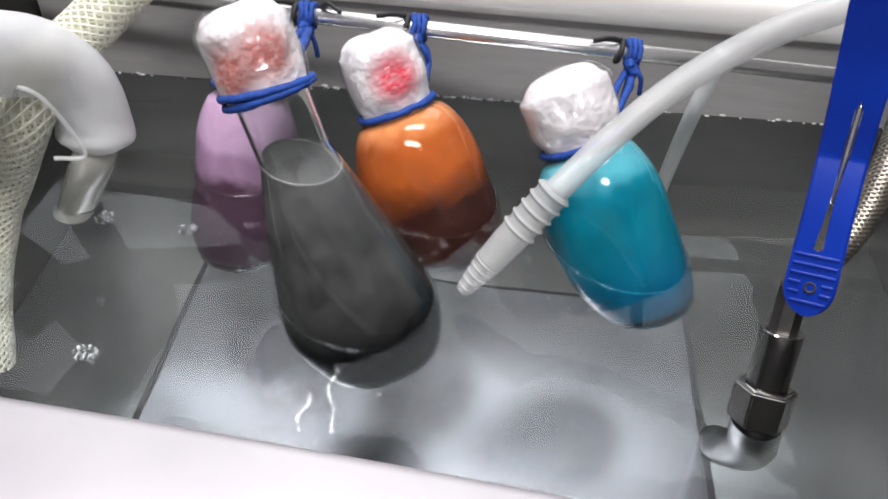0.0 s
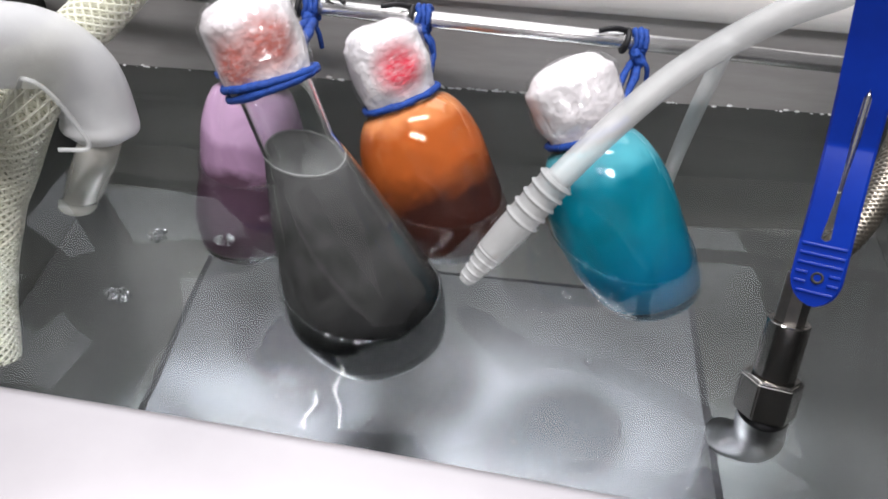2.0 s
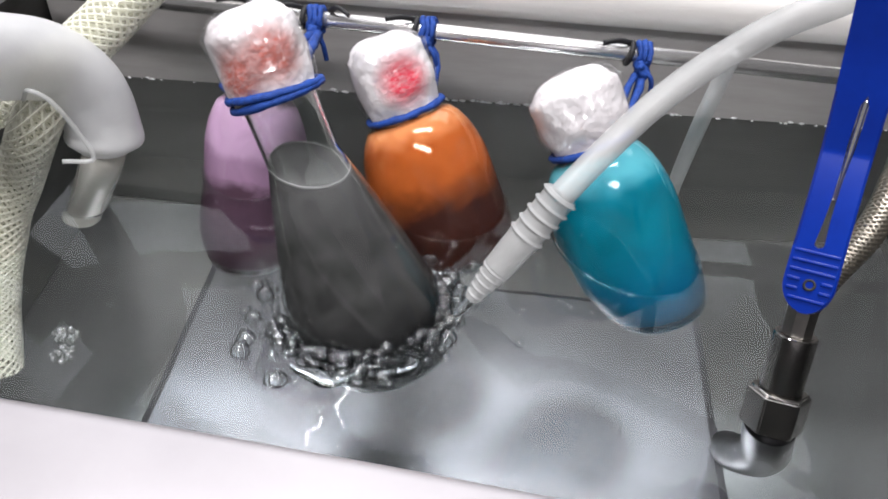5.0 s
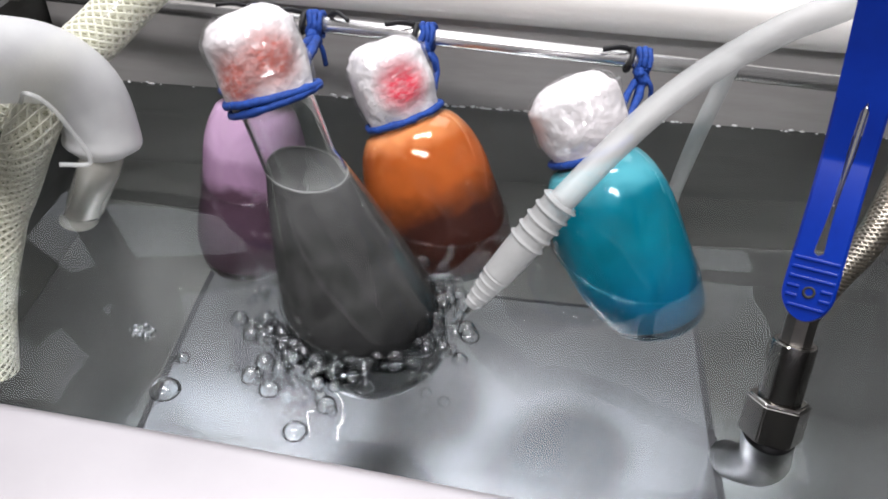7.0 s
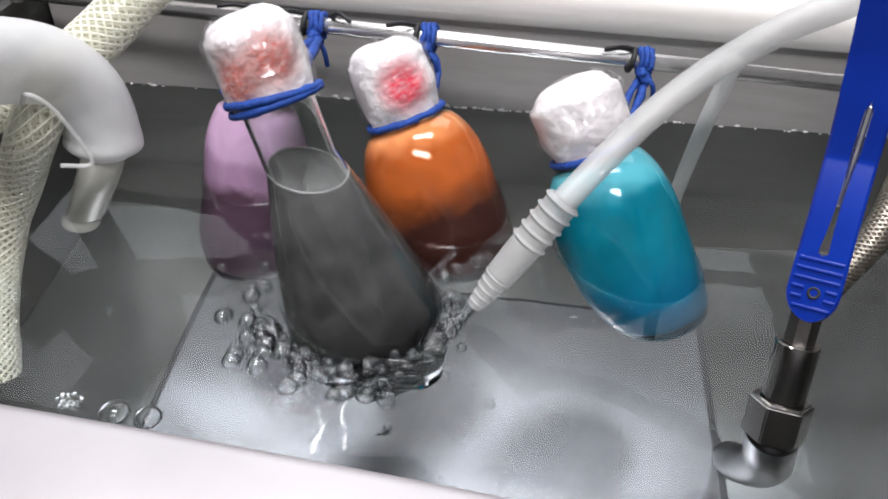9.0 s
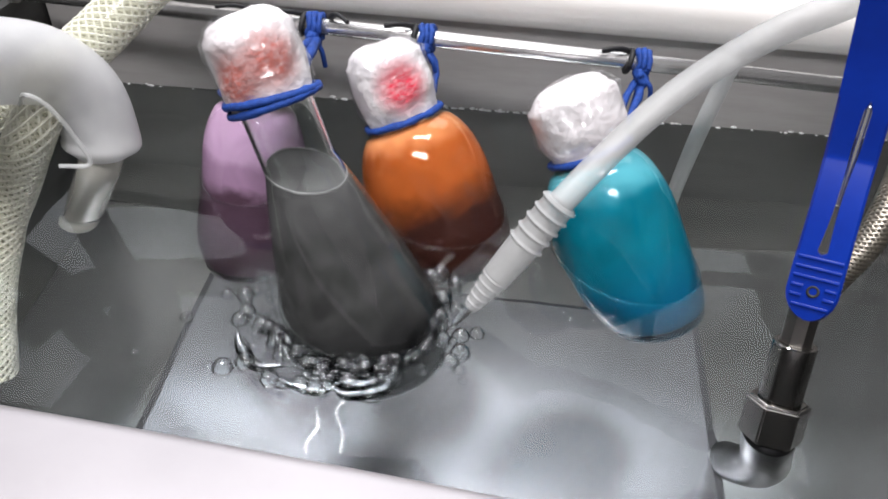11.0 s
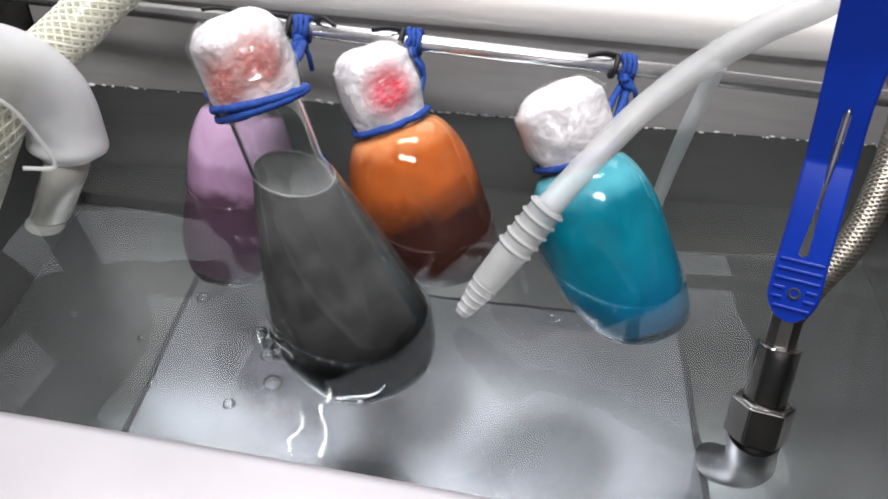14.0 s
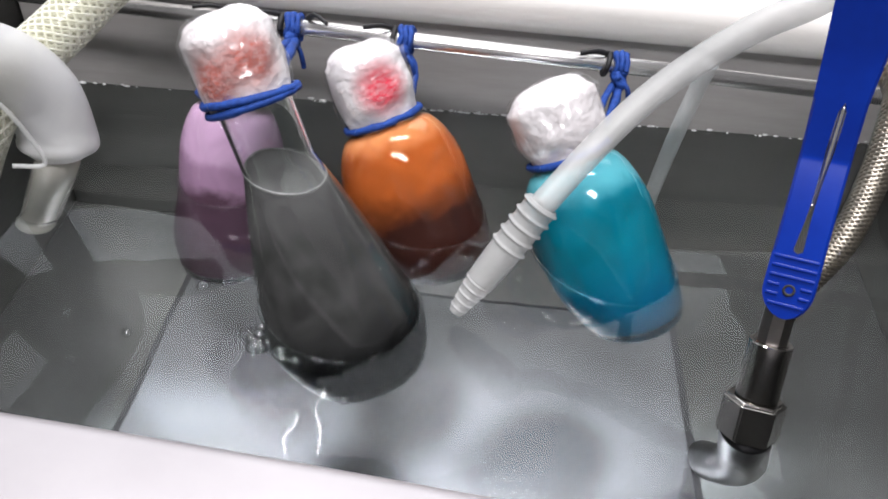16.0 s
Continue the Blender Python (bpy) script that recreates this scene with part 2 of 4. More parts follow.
ENAMEL = mat("cream_steel_rim", (0.93, 0.9, 0.86), 0.25, 0.0, (0.9, 0.87, 0.83), 10, 0.00005, 60)
FOAM = clear("bubble_water_film", (0.98, 0.985, 0.985), 1.46)
BLUE_CORD = mat("blue_cord", (0.003, 0.026, 0.16), 0.75, 0, (0.008, 0.05, 0.26), 300, 0.0004, 900)
BLACK_TIE = mat("black_nylon", (0.006, 0.006, 0.007), 0.65, 0, (0.014, 0.014, 0.015), 100)
BLUE_PLASTIC = mat("glossy_blue_plastic", (0.0006, 0.016, 0.2), 0.3, 0, (0.001, 0.024, 0.26), 25, 0.00004, 200)
BLUE_PLASTIC.node_tree.nodes["Principled BSDF"].inputs["Specular IOR Level"].default_value = 0.4
SILICONE = mat("milky_silicone", (0.44, 0.445, 0.44), 0.36, 0, (0.52, 0.52, 0.51), 25, 0.0001, 90, sss=0.4, sss_radius=(0.008, 0, 0), alpha=0.52)
SILICONE_CLEAR = mat("clear_silicone", (0.6, 0.615, 0.6), 0.3, 0, (0.68, 0.69, 0.68), 25, 0.0001, 90, alpha=0.42)
SILICONE_ELBOW = mat("translucent_silicone_elbow", (0.53, 0.535, 0.54), 0.36, 0, (0.63, 0.63, 0.625), 14, 0.0003, 60, sss=0.6, sss_radius=(0.012, 0, 0), alpha=0.7)
NOZZLE = mat("clear_plastic_nozzle", (0.5, 0.5, 0.45), 0.16, 0, (0.58, 0.56, 0.5), 25, 0.0001, 90, alpha=0.6, coat=0.5)
PVC = mat("yellowed_clear_vinyl", (0.5, 0.495, 0.34), 0.22, 0, (0.57, 0.565, 0.4), 20, 0.0001, 80, alpha=0.42, coat=0.4)
THREAD = mat("white_braid_thread", (0.8, 0.8, 0.74), 0.6, 0, (0.86, 0.86, 0.8), 200)
# purple's low tone: darker liquid plus the dimming below the waterline, in one colour
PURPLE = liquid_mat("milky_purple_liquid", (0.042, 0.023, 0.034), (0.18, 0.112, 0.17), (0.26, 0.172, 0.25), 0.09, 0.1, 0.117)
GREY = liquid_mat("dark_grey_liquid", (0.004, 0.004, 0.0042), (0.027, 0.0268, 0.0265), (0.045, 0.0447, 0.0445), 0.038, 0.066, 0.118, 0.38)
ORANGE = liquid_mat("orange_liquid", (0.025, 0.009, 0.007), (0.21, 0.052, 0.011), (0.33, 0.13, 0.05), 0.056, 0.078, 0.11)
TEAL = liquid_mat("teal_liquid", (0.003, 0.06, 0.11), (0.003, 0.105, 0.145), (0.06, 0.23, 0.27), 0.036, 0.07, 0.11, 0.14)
GREY_FOAM = mat("grey_foam", (0.055, 0.055, 0.054), 0.5, 0, (0.11, 0.11, 0.108), 200)
# opaque white that stands in for the glint of clear droplets
DROPS = mat("glint_white_droplets", (0.8, 0.8, 0.8), 0.12, 0, (0.9, 0.9, 0.9), 300, coat=0.6)
ROOM_WALL = mat("grey_room_wall_paint", (0.17, 0.17, 0.165), 0.85, 0, (0.21, 0.21, 0.205), 3, 0.0004, 60)
PAINT = mat("bench_paint", (0.32, 0.32, 0.31), 0.85, 0, (0.37, 0.37, 0.36), 3, 0.0004, 60)
CEIL = mat("ceiling_paint", (0.4, 0.4, 0.395), 0.9, 0, (0.45, 0.45, 0.44), 3)
FLOORING = mat("grey_room_floor", (0.22, 0.22, 0.22), 0.6, 0, (0.27, 0.27, 0.27), 5)
TUBE_GLOW = glow("fluorescent_tube", (1, 0.97, 0.95), 45)


# ---- mesh helpers ----
def part(name, bm, material, parent=None, label="", smooth=True, angle=None, recalc=True):
    """Link a bmesh as one mesh object, under a thing or a part."""
    if recalc:
        bmesh.ops.recalc_face_normals(bm, faces=bm.faces)
    me = bpy.data.meshes.new(name)
    if smooth:
        for f in bm.faces:
            f.smooth = True
        if angle:
            for e in bm.edges:
                if len(e.link_faces) == 2 and e.calc_face_angle(0) > radians(angle):
                    e.smooth = False
    bm.to_mesh(me)
    bm.free()
    me.materials.append(material)
    ob = new(name, me)
    if parent is not None:
        ob.parent = parent
    if label:
        ob["label"] = label
    return ob


def empty(name, m=Matrix()):
    ob = new(name)
    ob.matrix_basis = m
    ob.empty_display_size = 0.02
    return ob


def curve_points(pts, steps=12):
    """A smooth line through points (Catmull-Rom)."""
    p = [Vector(q) for q in pts]
    p = [p[0] * 2 - p[1], *p, p[-1] * 2 - p[-2]]
    out = []
    for i in range(1, len(p) - 2):
        for k in range(steps):
            t = k / steps
            a, b, c, d = p[i - 1], p[i], p[i + 1], p[i + 2]
            out.append(0.5 * ((2 * b) + (c - a) * t + (2 * a - 5 * b + 4 * c - d) * t * t + (3 * b - a - 3 * c + d) * t ** 3))
    out.append(p[-2].copy())
    return out


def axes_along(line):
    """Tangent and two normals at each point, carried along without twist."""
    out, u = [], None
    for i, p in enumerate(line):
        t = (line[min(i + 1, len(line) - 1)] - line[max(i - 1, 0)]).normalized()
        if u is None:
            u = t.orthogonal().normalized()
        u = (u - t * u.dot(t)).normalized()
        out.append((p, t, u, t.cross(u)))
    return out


def sweep(bm, line, radius, n=16, cap=True, flat=1.0):
    """A round or flattened tube along a line; radius: a number or a function of 0..1."""
    rings = []
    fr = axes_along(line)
    for i, (p, t, u, v) in enumerate(fr):
        r = radius(i / (len(fr) - 1)) if callable(radius) else radius
        rings.append([bm.verts.new(p + (u * math.cos(a) + v * math.sin(a) * flat) * r) for a in (2 * math.pi * k / n for k in range(n))])
    for a, b in zip(rings, rings[1:]):
        for k in range(n):
            bm.faces.new((a[k], a[(k + 1) % n], b[(k + 1) % n], b[k]))
    if cap:
        bm.faces.new(rings[0])
        bm.faces.new(rings[-1])
    return bm


def swept(pts, radius, n=16, steps=12, cap=True, flat=1.0):
    return sweep(bmesh.new(), curve_points(pts, steps), radius, n, cap, flat)


def lathe(profile, n=48, close_top=False):
    """Spin (radius, height) pairs about z."""
    bm = bmesh.new()
    rings = []
    for r, z in profile:
        if r < 1e-6:
            rings.append([bm.verts.new((0, 0, z))])
        else:
            rings.append([bm.verts.new((r * math.cos(2 * math.pi * k / n), r * math.sin(2 * math.pi * k / n), z)) for k in range(n)])
    for a, b in zip(rings, rings[1:]):
        for k in range(n):
            q = [a[k % len(a)], a[(k + 1) % len(a)], b[(k + 1) % len(b)], b[k % len(b)]]
            q = list(dict.fromkeys(q))
            if len(q) > 2:
                bm.faces.new(q)
    return bm


def box(bm, x0, x1, y0, y1, z0, z1, bevel=0.0, m=Matrix()):
    b = bmesh.new()
    bmesh.ops.create_cube(b, size=1)
    bmesh.ops.transform(b, verts=b.verts, matrix=Matrix.Translation(((x0 + x1) / 2, (y0 + y1) / 2, (z0 + z1) / 2)) @ Matrix.Diagonal((x1 - x0, y1 - y0, z1 - z0, 1)))
    if bevel:
        bmesh.ops.bevel(b, geom=b.edges, offset=bevel, segments=3, affect="EDGES", profile=0.6)
    bmesh.ops.transform(b, verts=b.verts, matrix=m)
    me = bpy.data.meshes.new("tmp")
    b.to_mesh(me)
    b.free()
    bm.from_mesh(me)
    bpy.data.meshes.remove(me)
    return bm


def lumpy(bm, amount, scale, seed=0.0):
    for v in bm.verts:
        n = noise.noise_vector(v.co * scale + Vector((seed, seed * 2, 0)))
        v.co += n * amount
    return bm


def axis_pose(base, top):
    """A pose at base whose z points to top."""
    d = (Vector(top) - Vector(base)).normalized()
    return Matrix.Translation(base) @ d.to_track_quat("Z", "Y").to_matrix().to_4x4()


def structure(ob, label, category):
    return tagged(ob, label, category, kind="structure")


# ---- the room ----
def room():
    bm = box(bmesh.new(), -2.4, 2.4, -1.9, 3.4, -1.0, -0.95)
    structure(part("room_floor", bm, FLOORING, smooth=False), "plain grey floor of the laboratory room", "floor")
    for nm, b in (("room_wall_north", (-2.4, 2.4, 3.4, 3.5, -0.95, 1.75)), ("room_wall_south", (-2.4, 2.4, -2.0, -1.9, -0.95, 1.75)),
                  ("room_wall_west", (-2.5, -2.4, -1.9, 3.4, -0.95, 1.75)), ("room_wall_east", (2.4, 2.5, -1.9, 3.4, -0.95, 1.75))):
        structure(part(nm, box(bmesh.new(), *b), ROOM_WALL, smooth=False), "plain grey painted room wall", "wall")
    structure(part("ceiling", box(bmesh.new(), -2.4, 2.4, -1.9, 3.4, 1.75, 1.8), CEIL, smooth=False), "plain white room ceiling above the bath", "ceiling")
    for x, y, w, d in ((-0.45, 2.3, 1.54, 0.98), (-0.2, 0.42, 0.58, 0.17), (-0.1, -0.75, 0.58, 0.17)):
        e = tagged(empty("ceiling_light", pose(x, y, 1.7)), "white ceiling light with a lit panel", "ceiling light", "ceiling lights")
        part("housing", box(bmesh.new(), -w, w, -d, d, 0.0, 0.048, 0.004), CEIL, e, smooth=False)
    e = tagged(empty("twin_tube_light", pose(-0.408, 1.432, 1.6, 0, 0, 11)), "ceiling fitting with two thin lit tubes", "ceiling light")
    part("housing", box(bmesh.new(), -0.055, 0.055, -0.135, 0.135, 0.012, 0.05, 0.004), CEIL, e, smooth=False)
    for y in (-0.1, 0.1):
        part("hanger", swept([(0, y, 0.05), (0, y, 0.1)], 0.003, 8, 2), CEIL, e)
    for x in (-0.038, 0.038):
        part("lamp_tube", swept([(x, -0.122, 0), (x, 0.122, 0)], 0.0038, 10, 2), TUBE_GLOW, e)


# ---- the steel bath ----
FLOOR_Z, RIM_Z = -0.215, 0.065
X0, X1 = -0.33, 0.34


def back_y(x):
    return 0.526 + 0.059 * x


def front_y(x):
    return 0.161 - 0.046 * (x + 0.1656) - 0.0756 * (x + 0.1656) ** 2


def bath():
    bm = bmesh.new()
    for x, z in ((X0, FLOOR_Z), (X1, FLOOR_Z), (X1, 0.075), (X0, 0.075)):
        bm.verts.new((x, back_y(x), z)), bm.verts.new((x, back_y(x) + 0.034, z))
    bmesh.ops.convex_hull(bm, input=bm.verts)
    structure(part("wall_north", bm, STEEL_WALL_SHADED, smooth=False), "brushed stainless steel back wall of the bath", "bath wall")
    # added strip: the brighter wall above the waterline, put in as paler steel
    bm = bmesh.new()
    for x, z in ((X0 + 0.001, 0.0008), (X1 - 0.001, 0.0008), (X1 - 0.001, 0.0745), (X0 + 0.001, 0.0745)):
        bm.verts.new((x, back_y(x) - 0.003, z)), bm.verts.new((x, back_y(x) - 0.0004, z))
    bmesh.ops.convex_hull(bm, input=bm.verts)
    structure(part("lit_wall_strip", bm, STEEL_WALL_LIT, smooth=False), "added paler strip for the brighter look of the back wall above water", "bath wall")
    n = 40
    bm = bmesh.new()
    rows = []
    for i in range(n + 1):
        x = X0 + (X1 - X0) * i / n
        y = front_y(x)
        rows.append([bm.verts.new(c) for c in ((x, y, FLOOR_Z), (x, y, RIM_Z - 0.006), (x, y - 0.034, RIM_Z - 0.006), (x, y - 0.034, FLOOR_Z))])
    for a, b in zip(rows, rows[1:]):
        for k in range(4):
            bm.faces.new((a[k], b[k], b[(k + 1) % 4], a[(k + 1) % 4]))
    bm.faces.new(rows[0]), bm.faces.new(rows[-1])
    structure(part("wall_south", bm, STEEL_WALL_SHADED, smooth=False), "brushed stainless steel front wall of the bath", "bath wall")
    structure(part("wall_west", box(bmesh.new(), X0 - 0.034, X0 - 0.0005, 0.132, 0.545, FLOOR_Z, 0.075), STEEL_WALL_SHADED, smooth=False), "brushed stainless steel end wall of the bath", "bath wall")
    structure(part("wall_east", box(bmesh.new(), X1 + 0.0005, X1 + 0.034, 0.085, 0.582, FLOOR_Z, 0.075), STEEL_WALL_SHADED, smooth=False), "brushed stainless steel end wall of the bath", "bath wall")
    structure(part("floor", box(bmesh.new(), X0 - 0.034, X1 + 0.034, 0.065, 0.585, FLOOR_Z - 0.004, FLOOR_Z - 0.0005), STEEL_FLOOR, smooth=False), "brushed steel floor of the bath under water", "bath floor")
    # rounded back rim
    bm = swept([(X0 - 0.02, back_y(X0) + 0.008, 0.098), (0, back_y(0) + 0.008, 0.094), (X1 + 0.02, back_y(X1) + 0.008, 0.09)], 0.0275, 32, 10)
    structure(part("rim_north", bm, ENAMEL), "rolled cream-white rim along the back of the bath", "bath rim")
    # front rim: a flange with a rolled inner edge
    bm = bmesh.new()
    rows = []
    prof = [(0.0, -0.012), (0.0, -0.006)] + [(-0.006 + 0.006 * math.cos(a), -0.006 + 0.006 * math.sin(a)) for a in (radians(k * 15) for k in range(1, 7))] + [(-0.06, 0.001), (-0.075, 0.0), (-0.08, -0.005), (-0.08, -0.012)]
    for i in range(n + 1):
        x = X0 - 0.03 + (X1 - X0 + 0.06) * i / n
        rows.append([bm.verts.new((x, front_y(x) + 0.0025 + dy, RIM_Z + dz)) for dy, dz in prof])
    for a, b in zip(rows, rows[1:]):
        for k in range(len(prof)):
            bm.faces.new((a[k], b[k], b[(k + 1) % len(prof)], a[(k + 1) % len(prof)]))
    bm.faces.new(rows[0]), bm.faces.new(rows[-1])
    structure(part("rim_south", bm, STEEL_RIM, angle=40), "wide bright steel front rim of the bath", "bath rim")
    for nm, x in (("rim_west", X0 - 0.04), ("rim_east", X1 + 0.01)):
        structure(part(nm, box(bmesh.new(), x, x + 0.03, 0.166, 0.49, 0.0752, 0.082, 0.003), STEEL_RIM), "bright steel end rim of the bath", "bath rim")
    # bench below the bath
    structure(part("bench", box(bmesh.new(), -0.9, 0.9, 0.02, 0.75, -0.275, -0.2195, 0.004), PAINT, smooth=False), "pale bench top below the steel bath", "bench")
    structure(part("bench_base", box(bmesh.new(), -0.88, 0.88, 0.06, 0.72, -0.95, -0.2755), PAINT, smooth=False), "pale bench base", "bench")


def water():
    nx, ny = 260, 190
    vs, fs = [], []
    for j in range(ny + 1):
        for i in range(nx + 1):
            x = X0 - 0.03 + (X1 - X0 + 0.06) * i / nx
            y = front_y(x) - 0.03 + (back_y(x) - front_y(x) + 0.06) * j / ny
            r = math.hypot(x + 0.05, y - 0.27)
            z = WAVE * (noise.noise(Vector((x * 16, y * 16, 0.3))) + 0.2 * noise.noise(Vector((x * 45, y * 45, 2.0)))) + WAVE * 0.2 * math.sin(r * 300) * math.exp(-r * 13)
            vs.append((x, y, z))
    for j in range(ny):
        for i in range(nx):
            a = j * (nx + 1) + i
            fs.append((a, a + 1, a + nx + 2, a + nx + 1))
    me = bpy.data.meshes.new("water")
    me.from_pydata(vs, [], fs)
    for p in me.polygons:
        p.use_smooth = True
    me.materials.append(WATER)
    ob = new("water", me)
    ob.visible_shadow = False
    sheet = structure(ob, "clear gently rippled water filling the steel bath", "water")
    # droplets along the waterline of the back wall, their sparkle given as white colour
    bm = bmesh.new()
    rng = random.Random(4)
    for k in range(130):
        x = rng.uniform(X0 + 0.02, X1 - 0.01) if k % 3 else rng.gauss(-0.02, 0.04)
        r = rng.uniform(0.0004, 0.0012)
        b0 = len(bm.verts)
        bmesh.ops.create_icosphere(bm, subdivisions=1, radius=r, matrix=Matrix.Translation((x, back_y(x) - 0.0034, abs(rng.gauss(0, 0.001)))) @ Matrix.Diagonal((rng.uniform(1, 3), 0.7, 1, 1)))
    ob = part("water_droplets", bm, DROPS)
    ob.visible_shadow = False
    tagged(ob, "tiny droplets coloured white for their glints along the back wall's waterline", "droplets", kind="stuff")
    return sheet


# ---- things in the bath ----
BOX_Z = -0.15
BX0, BX1, BY0, BY1 = -0.1940, 0.1595, 0.170, 0.4165


def steel_box():
    e = tagged(empty("submerged_box", pose(0, 0, FLOOR_Z)), "flat satin steel box under water with a hose fitting", "steel box")
    h = BOX_Z - FLOOR_Z
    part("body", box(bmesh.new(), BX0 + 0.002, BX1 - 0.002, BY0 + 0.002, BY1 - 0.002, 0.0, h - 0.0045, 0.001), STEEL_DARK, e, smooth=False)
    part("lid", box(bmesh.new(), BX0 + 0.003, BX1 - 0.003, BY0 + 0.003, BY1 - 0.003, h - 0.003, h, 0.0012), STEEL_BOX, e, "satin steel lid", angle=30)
    for nm, b in (("seam", (BX0 - 0.0008, BX0 + 0.0030, BY0, BY1)), ("seam", (BX1 - 0.0030, BX1 + 0.0012, BY0, BY1)), ("seam", (BX0 + 0.0028, BX1 - 0.0028, BY1 - 0.0027, BY1 - 0.0004))):
        part(nm, box(bmesh.new(), b[0], b[1], b[2], b[3], h - 0.0044, h - 0.0006), DARK_SEAM, e, "dark seam round the lid", smooth=False)
    # elbow fitting, nut, ferrule and braided steel hose
    o = Vector((0, 0, -FLOOR_Z))
    P = lambda x, y, z: Vector((x, y, z)) + o
    a, b = P(0.1475, 0.2435, 0.0), P(0.1495, 0.2650, 0.0496)
    d = (b - a).normalized()
    bm = swept([P(0.1590, 0.3097, -0.167), P(0.1668, 0.3060, -0.160), P(0.1672, 0.2940, -0.14), P(0.1664, 0.2732, -0.1), P(0.1609, 0.2583, -0.06), P(0.152, 0.2475, -0.025), a + d * 0.002], lambda t: 0.0105 if t < 0.2 else 0.0125, 24, 8)
    elbow = part("elbow", bm, STEEL_BLACK, e, "turned steel elbow")
    part("collar", swept([P(0.1592, 0.3097, -0.1665), P(0.1632, 0.3088, -0.1655)], 0.0135, 6, 2), STEEL_BLACK, elbow, smooth=False)
    bm = sweep(bmesh.new(), [a - d * 0.001, a, a + d * 0.0185, a + d * 0.0195], lambda t: 0.0148 if 0.2 < t < 0.8 else 0.0133, 6)
    bmesh.ops.bevel(bm, geom=bm.edges, offset=0.0007, segments=2, affect="EDGES")
    part("nut", bm, STEEL_FIT, elbow, "hexagonal steel nut", angle=25)
    line = [a + d * 0.0197, a + d * 0.0205, a + d * 0.0475, a + d * 0.048, a + d * 0.0483, a + d * 0.043]
    part("ferrule", sweep(bmesh.new(), line, lambda t: (0.0092, 0.0099, 0.0099, 0.0095, 0.0078, 0.0078)[round(t * 5)], 32, cap=False), STEEL_FIT, elbow, "crimped steel ferrule", angle=30)
    part("shank", sweep(bmesh.new(), [a + d * 0.02, a + d * 0.07, a + d * 0.071], lambda t: 0.0071 if t < 0.9 else 0.0065, 8), STEEL_DARK, elbow, angle=25)
    hp = [a + d * 0.062, P(0.1621, 0.2828, 0.0648), P(0.1786, 0.2977, 0.0819), P(0.1906, 0.3193, 0.1047), P(0.1982, 0.3425, 0.1317), P(0.2060, 0.3758, 0.1627), P(0.33, 0.42, 0.27), P(0.38, 0.6, 0.1)]
    line = curve_points(hp, 24)
    hose = part("hose", sweep(bmesh.new(), line, 0.0059, 16), STEEL_DARK, e, "steel braided hose")
    tagged(part("braid", braid(line, 0.0062, 20, 0.024, 0.0009, 0.55), BRAID_STEEL, hose, "woven steel wire braid"), kind="stuff")
    return e


def braid(line, radius, count, pitch, r, flat=1.0, taper=None, n=5):
    """Threads wound both ways round a line."""
    bm = bmesh.new()
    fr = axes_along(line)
    s, acc = [0.0], 0.0
    for p, q in zip(line, line[1:]):
        acc += (q - p).length
        s.append(acc)
    for way in (1, -1):
        for k in range(count // 2):
            pts = []
            for (p, t, u, v), ss in zip(fr, s):
                a = way * ss / pitch * 2 * math.pi + 2 * math.pi * k / (count // 2)
                rr = (taper(ss / acc) if taper else radius) + (0.0002 if way > 0 else 0)
                pts.append(p + (u * math.cos(a) + v * math.sin(a)) * rr)
            sweep(bm, pts, r, n, False)
    return bm


def rod():
    e = tagged(empty("hanging_rod", pose(0, 0, 0)), "polished steel rod spanning the bath behind the flasks", "steel rod")
    line = [ROD(-0.329), ROD(0.0), ROD(0.3395)]
    part("bar", sweep(bmesh.new(), line, 0.0052, 28), STEEL_ROD, e)
    for x in (-0.3295, 0.3355):
        part("end_cap", sweep(bmesh.new(), [ROD(x), ROD(x + 0.004)], 0.0075, 28), STEEL_DARK, e)


def ROD(x):
    """A point of the rod's axis."""
    t = (x + 0.112) / (0.206 + 0.112)
    return Vector((x, RODA.y + (RODB.y - RODA.y) * t, RODA.z + (RODB.z - RODA.z) * t))


RODA, RODB = Vector((-0.112, 0.4635, 0.082)), Vector((0.206, 0.4535, 0.082))


def flask_profile(rb, h, rn, belly):
    """Outer (radius, height) of a conical flask up to its lip."""
    p = [(0, 0.002), (rb * 0.5, 0.0012), (rb * 0.68, 0.0), (rb * 0.745, 0.001), (rb * 0.79, 0.004), (rb * 0.845, 0.010), (rb * 0.9, 0.017), (rb * 0.955, 0.026), (rb * 0.985, 0.034)]
    z0, z1 = 0.042, h * (0.80 if belly < 0.5 else 0.97)
    for k in range(19):
        t = k / 18
        if belly < 0.5:
            c = (1 - t) + belly * math.sin(math.pi * t)
        else:
            at = 0.42 if belly < 1.5 else 0.62
            q = max(0.0, (t - at) / (1 - at))
            c = (1 - 0.05 * t) * max(0.0, 1 - q ** 2.0) ** 0.55
        p.append((rn + (rb - rn) * min(1.0, max(0.0, c)), z0 + (z1 - z0) * t))
    p += [(rn, h * 0.985), (rn, h * 1.1), (rn + 0.002, h * 1.115), (rn + 0.002, h * 1.13)]
    return p


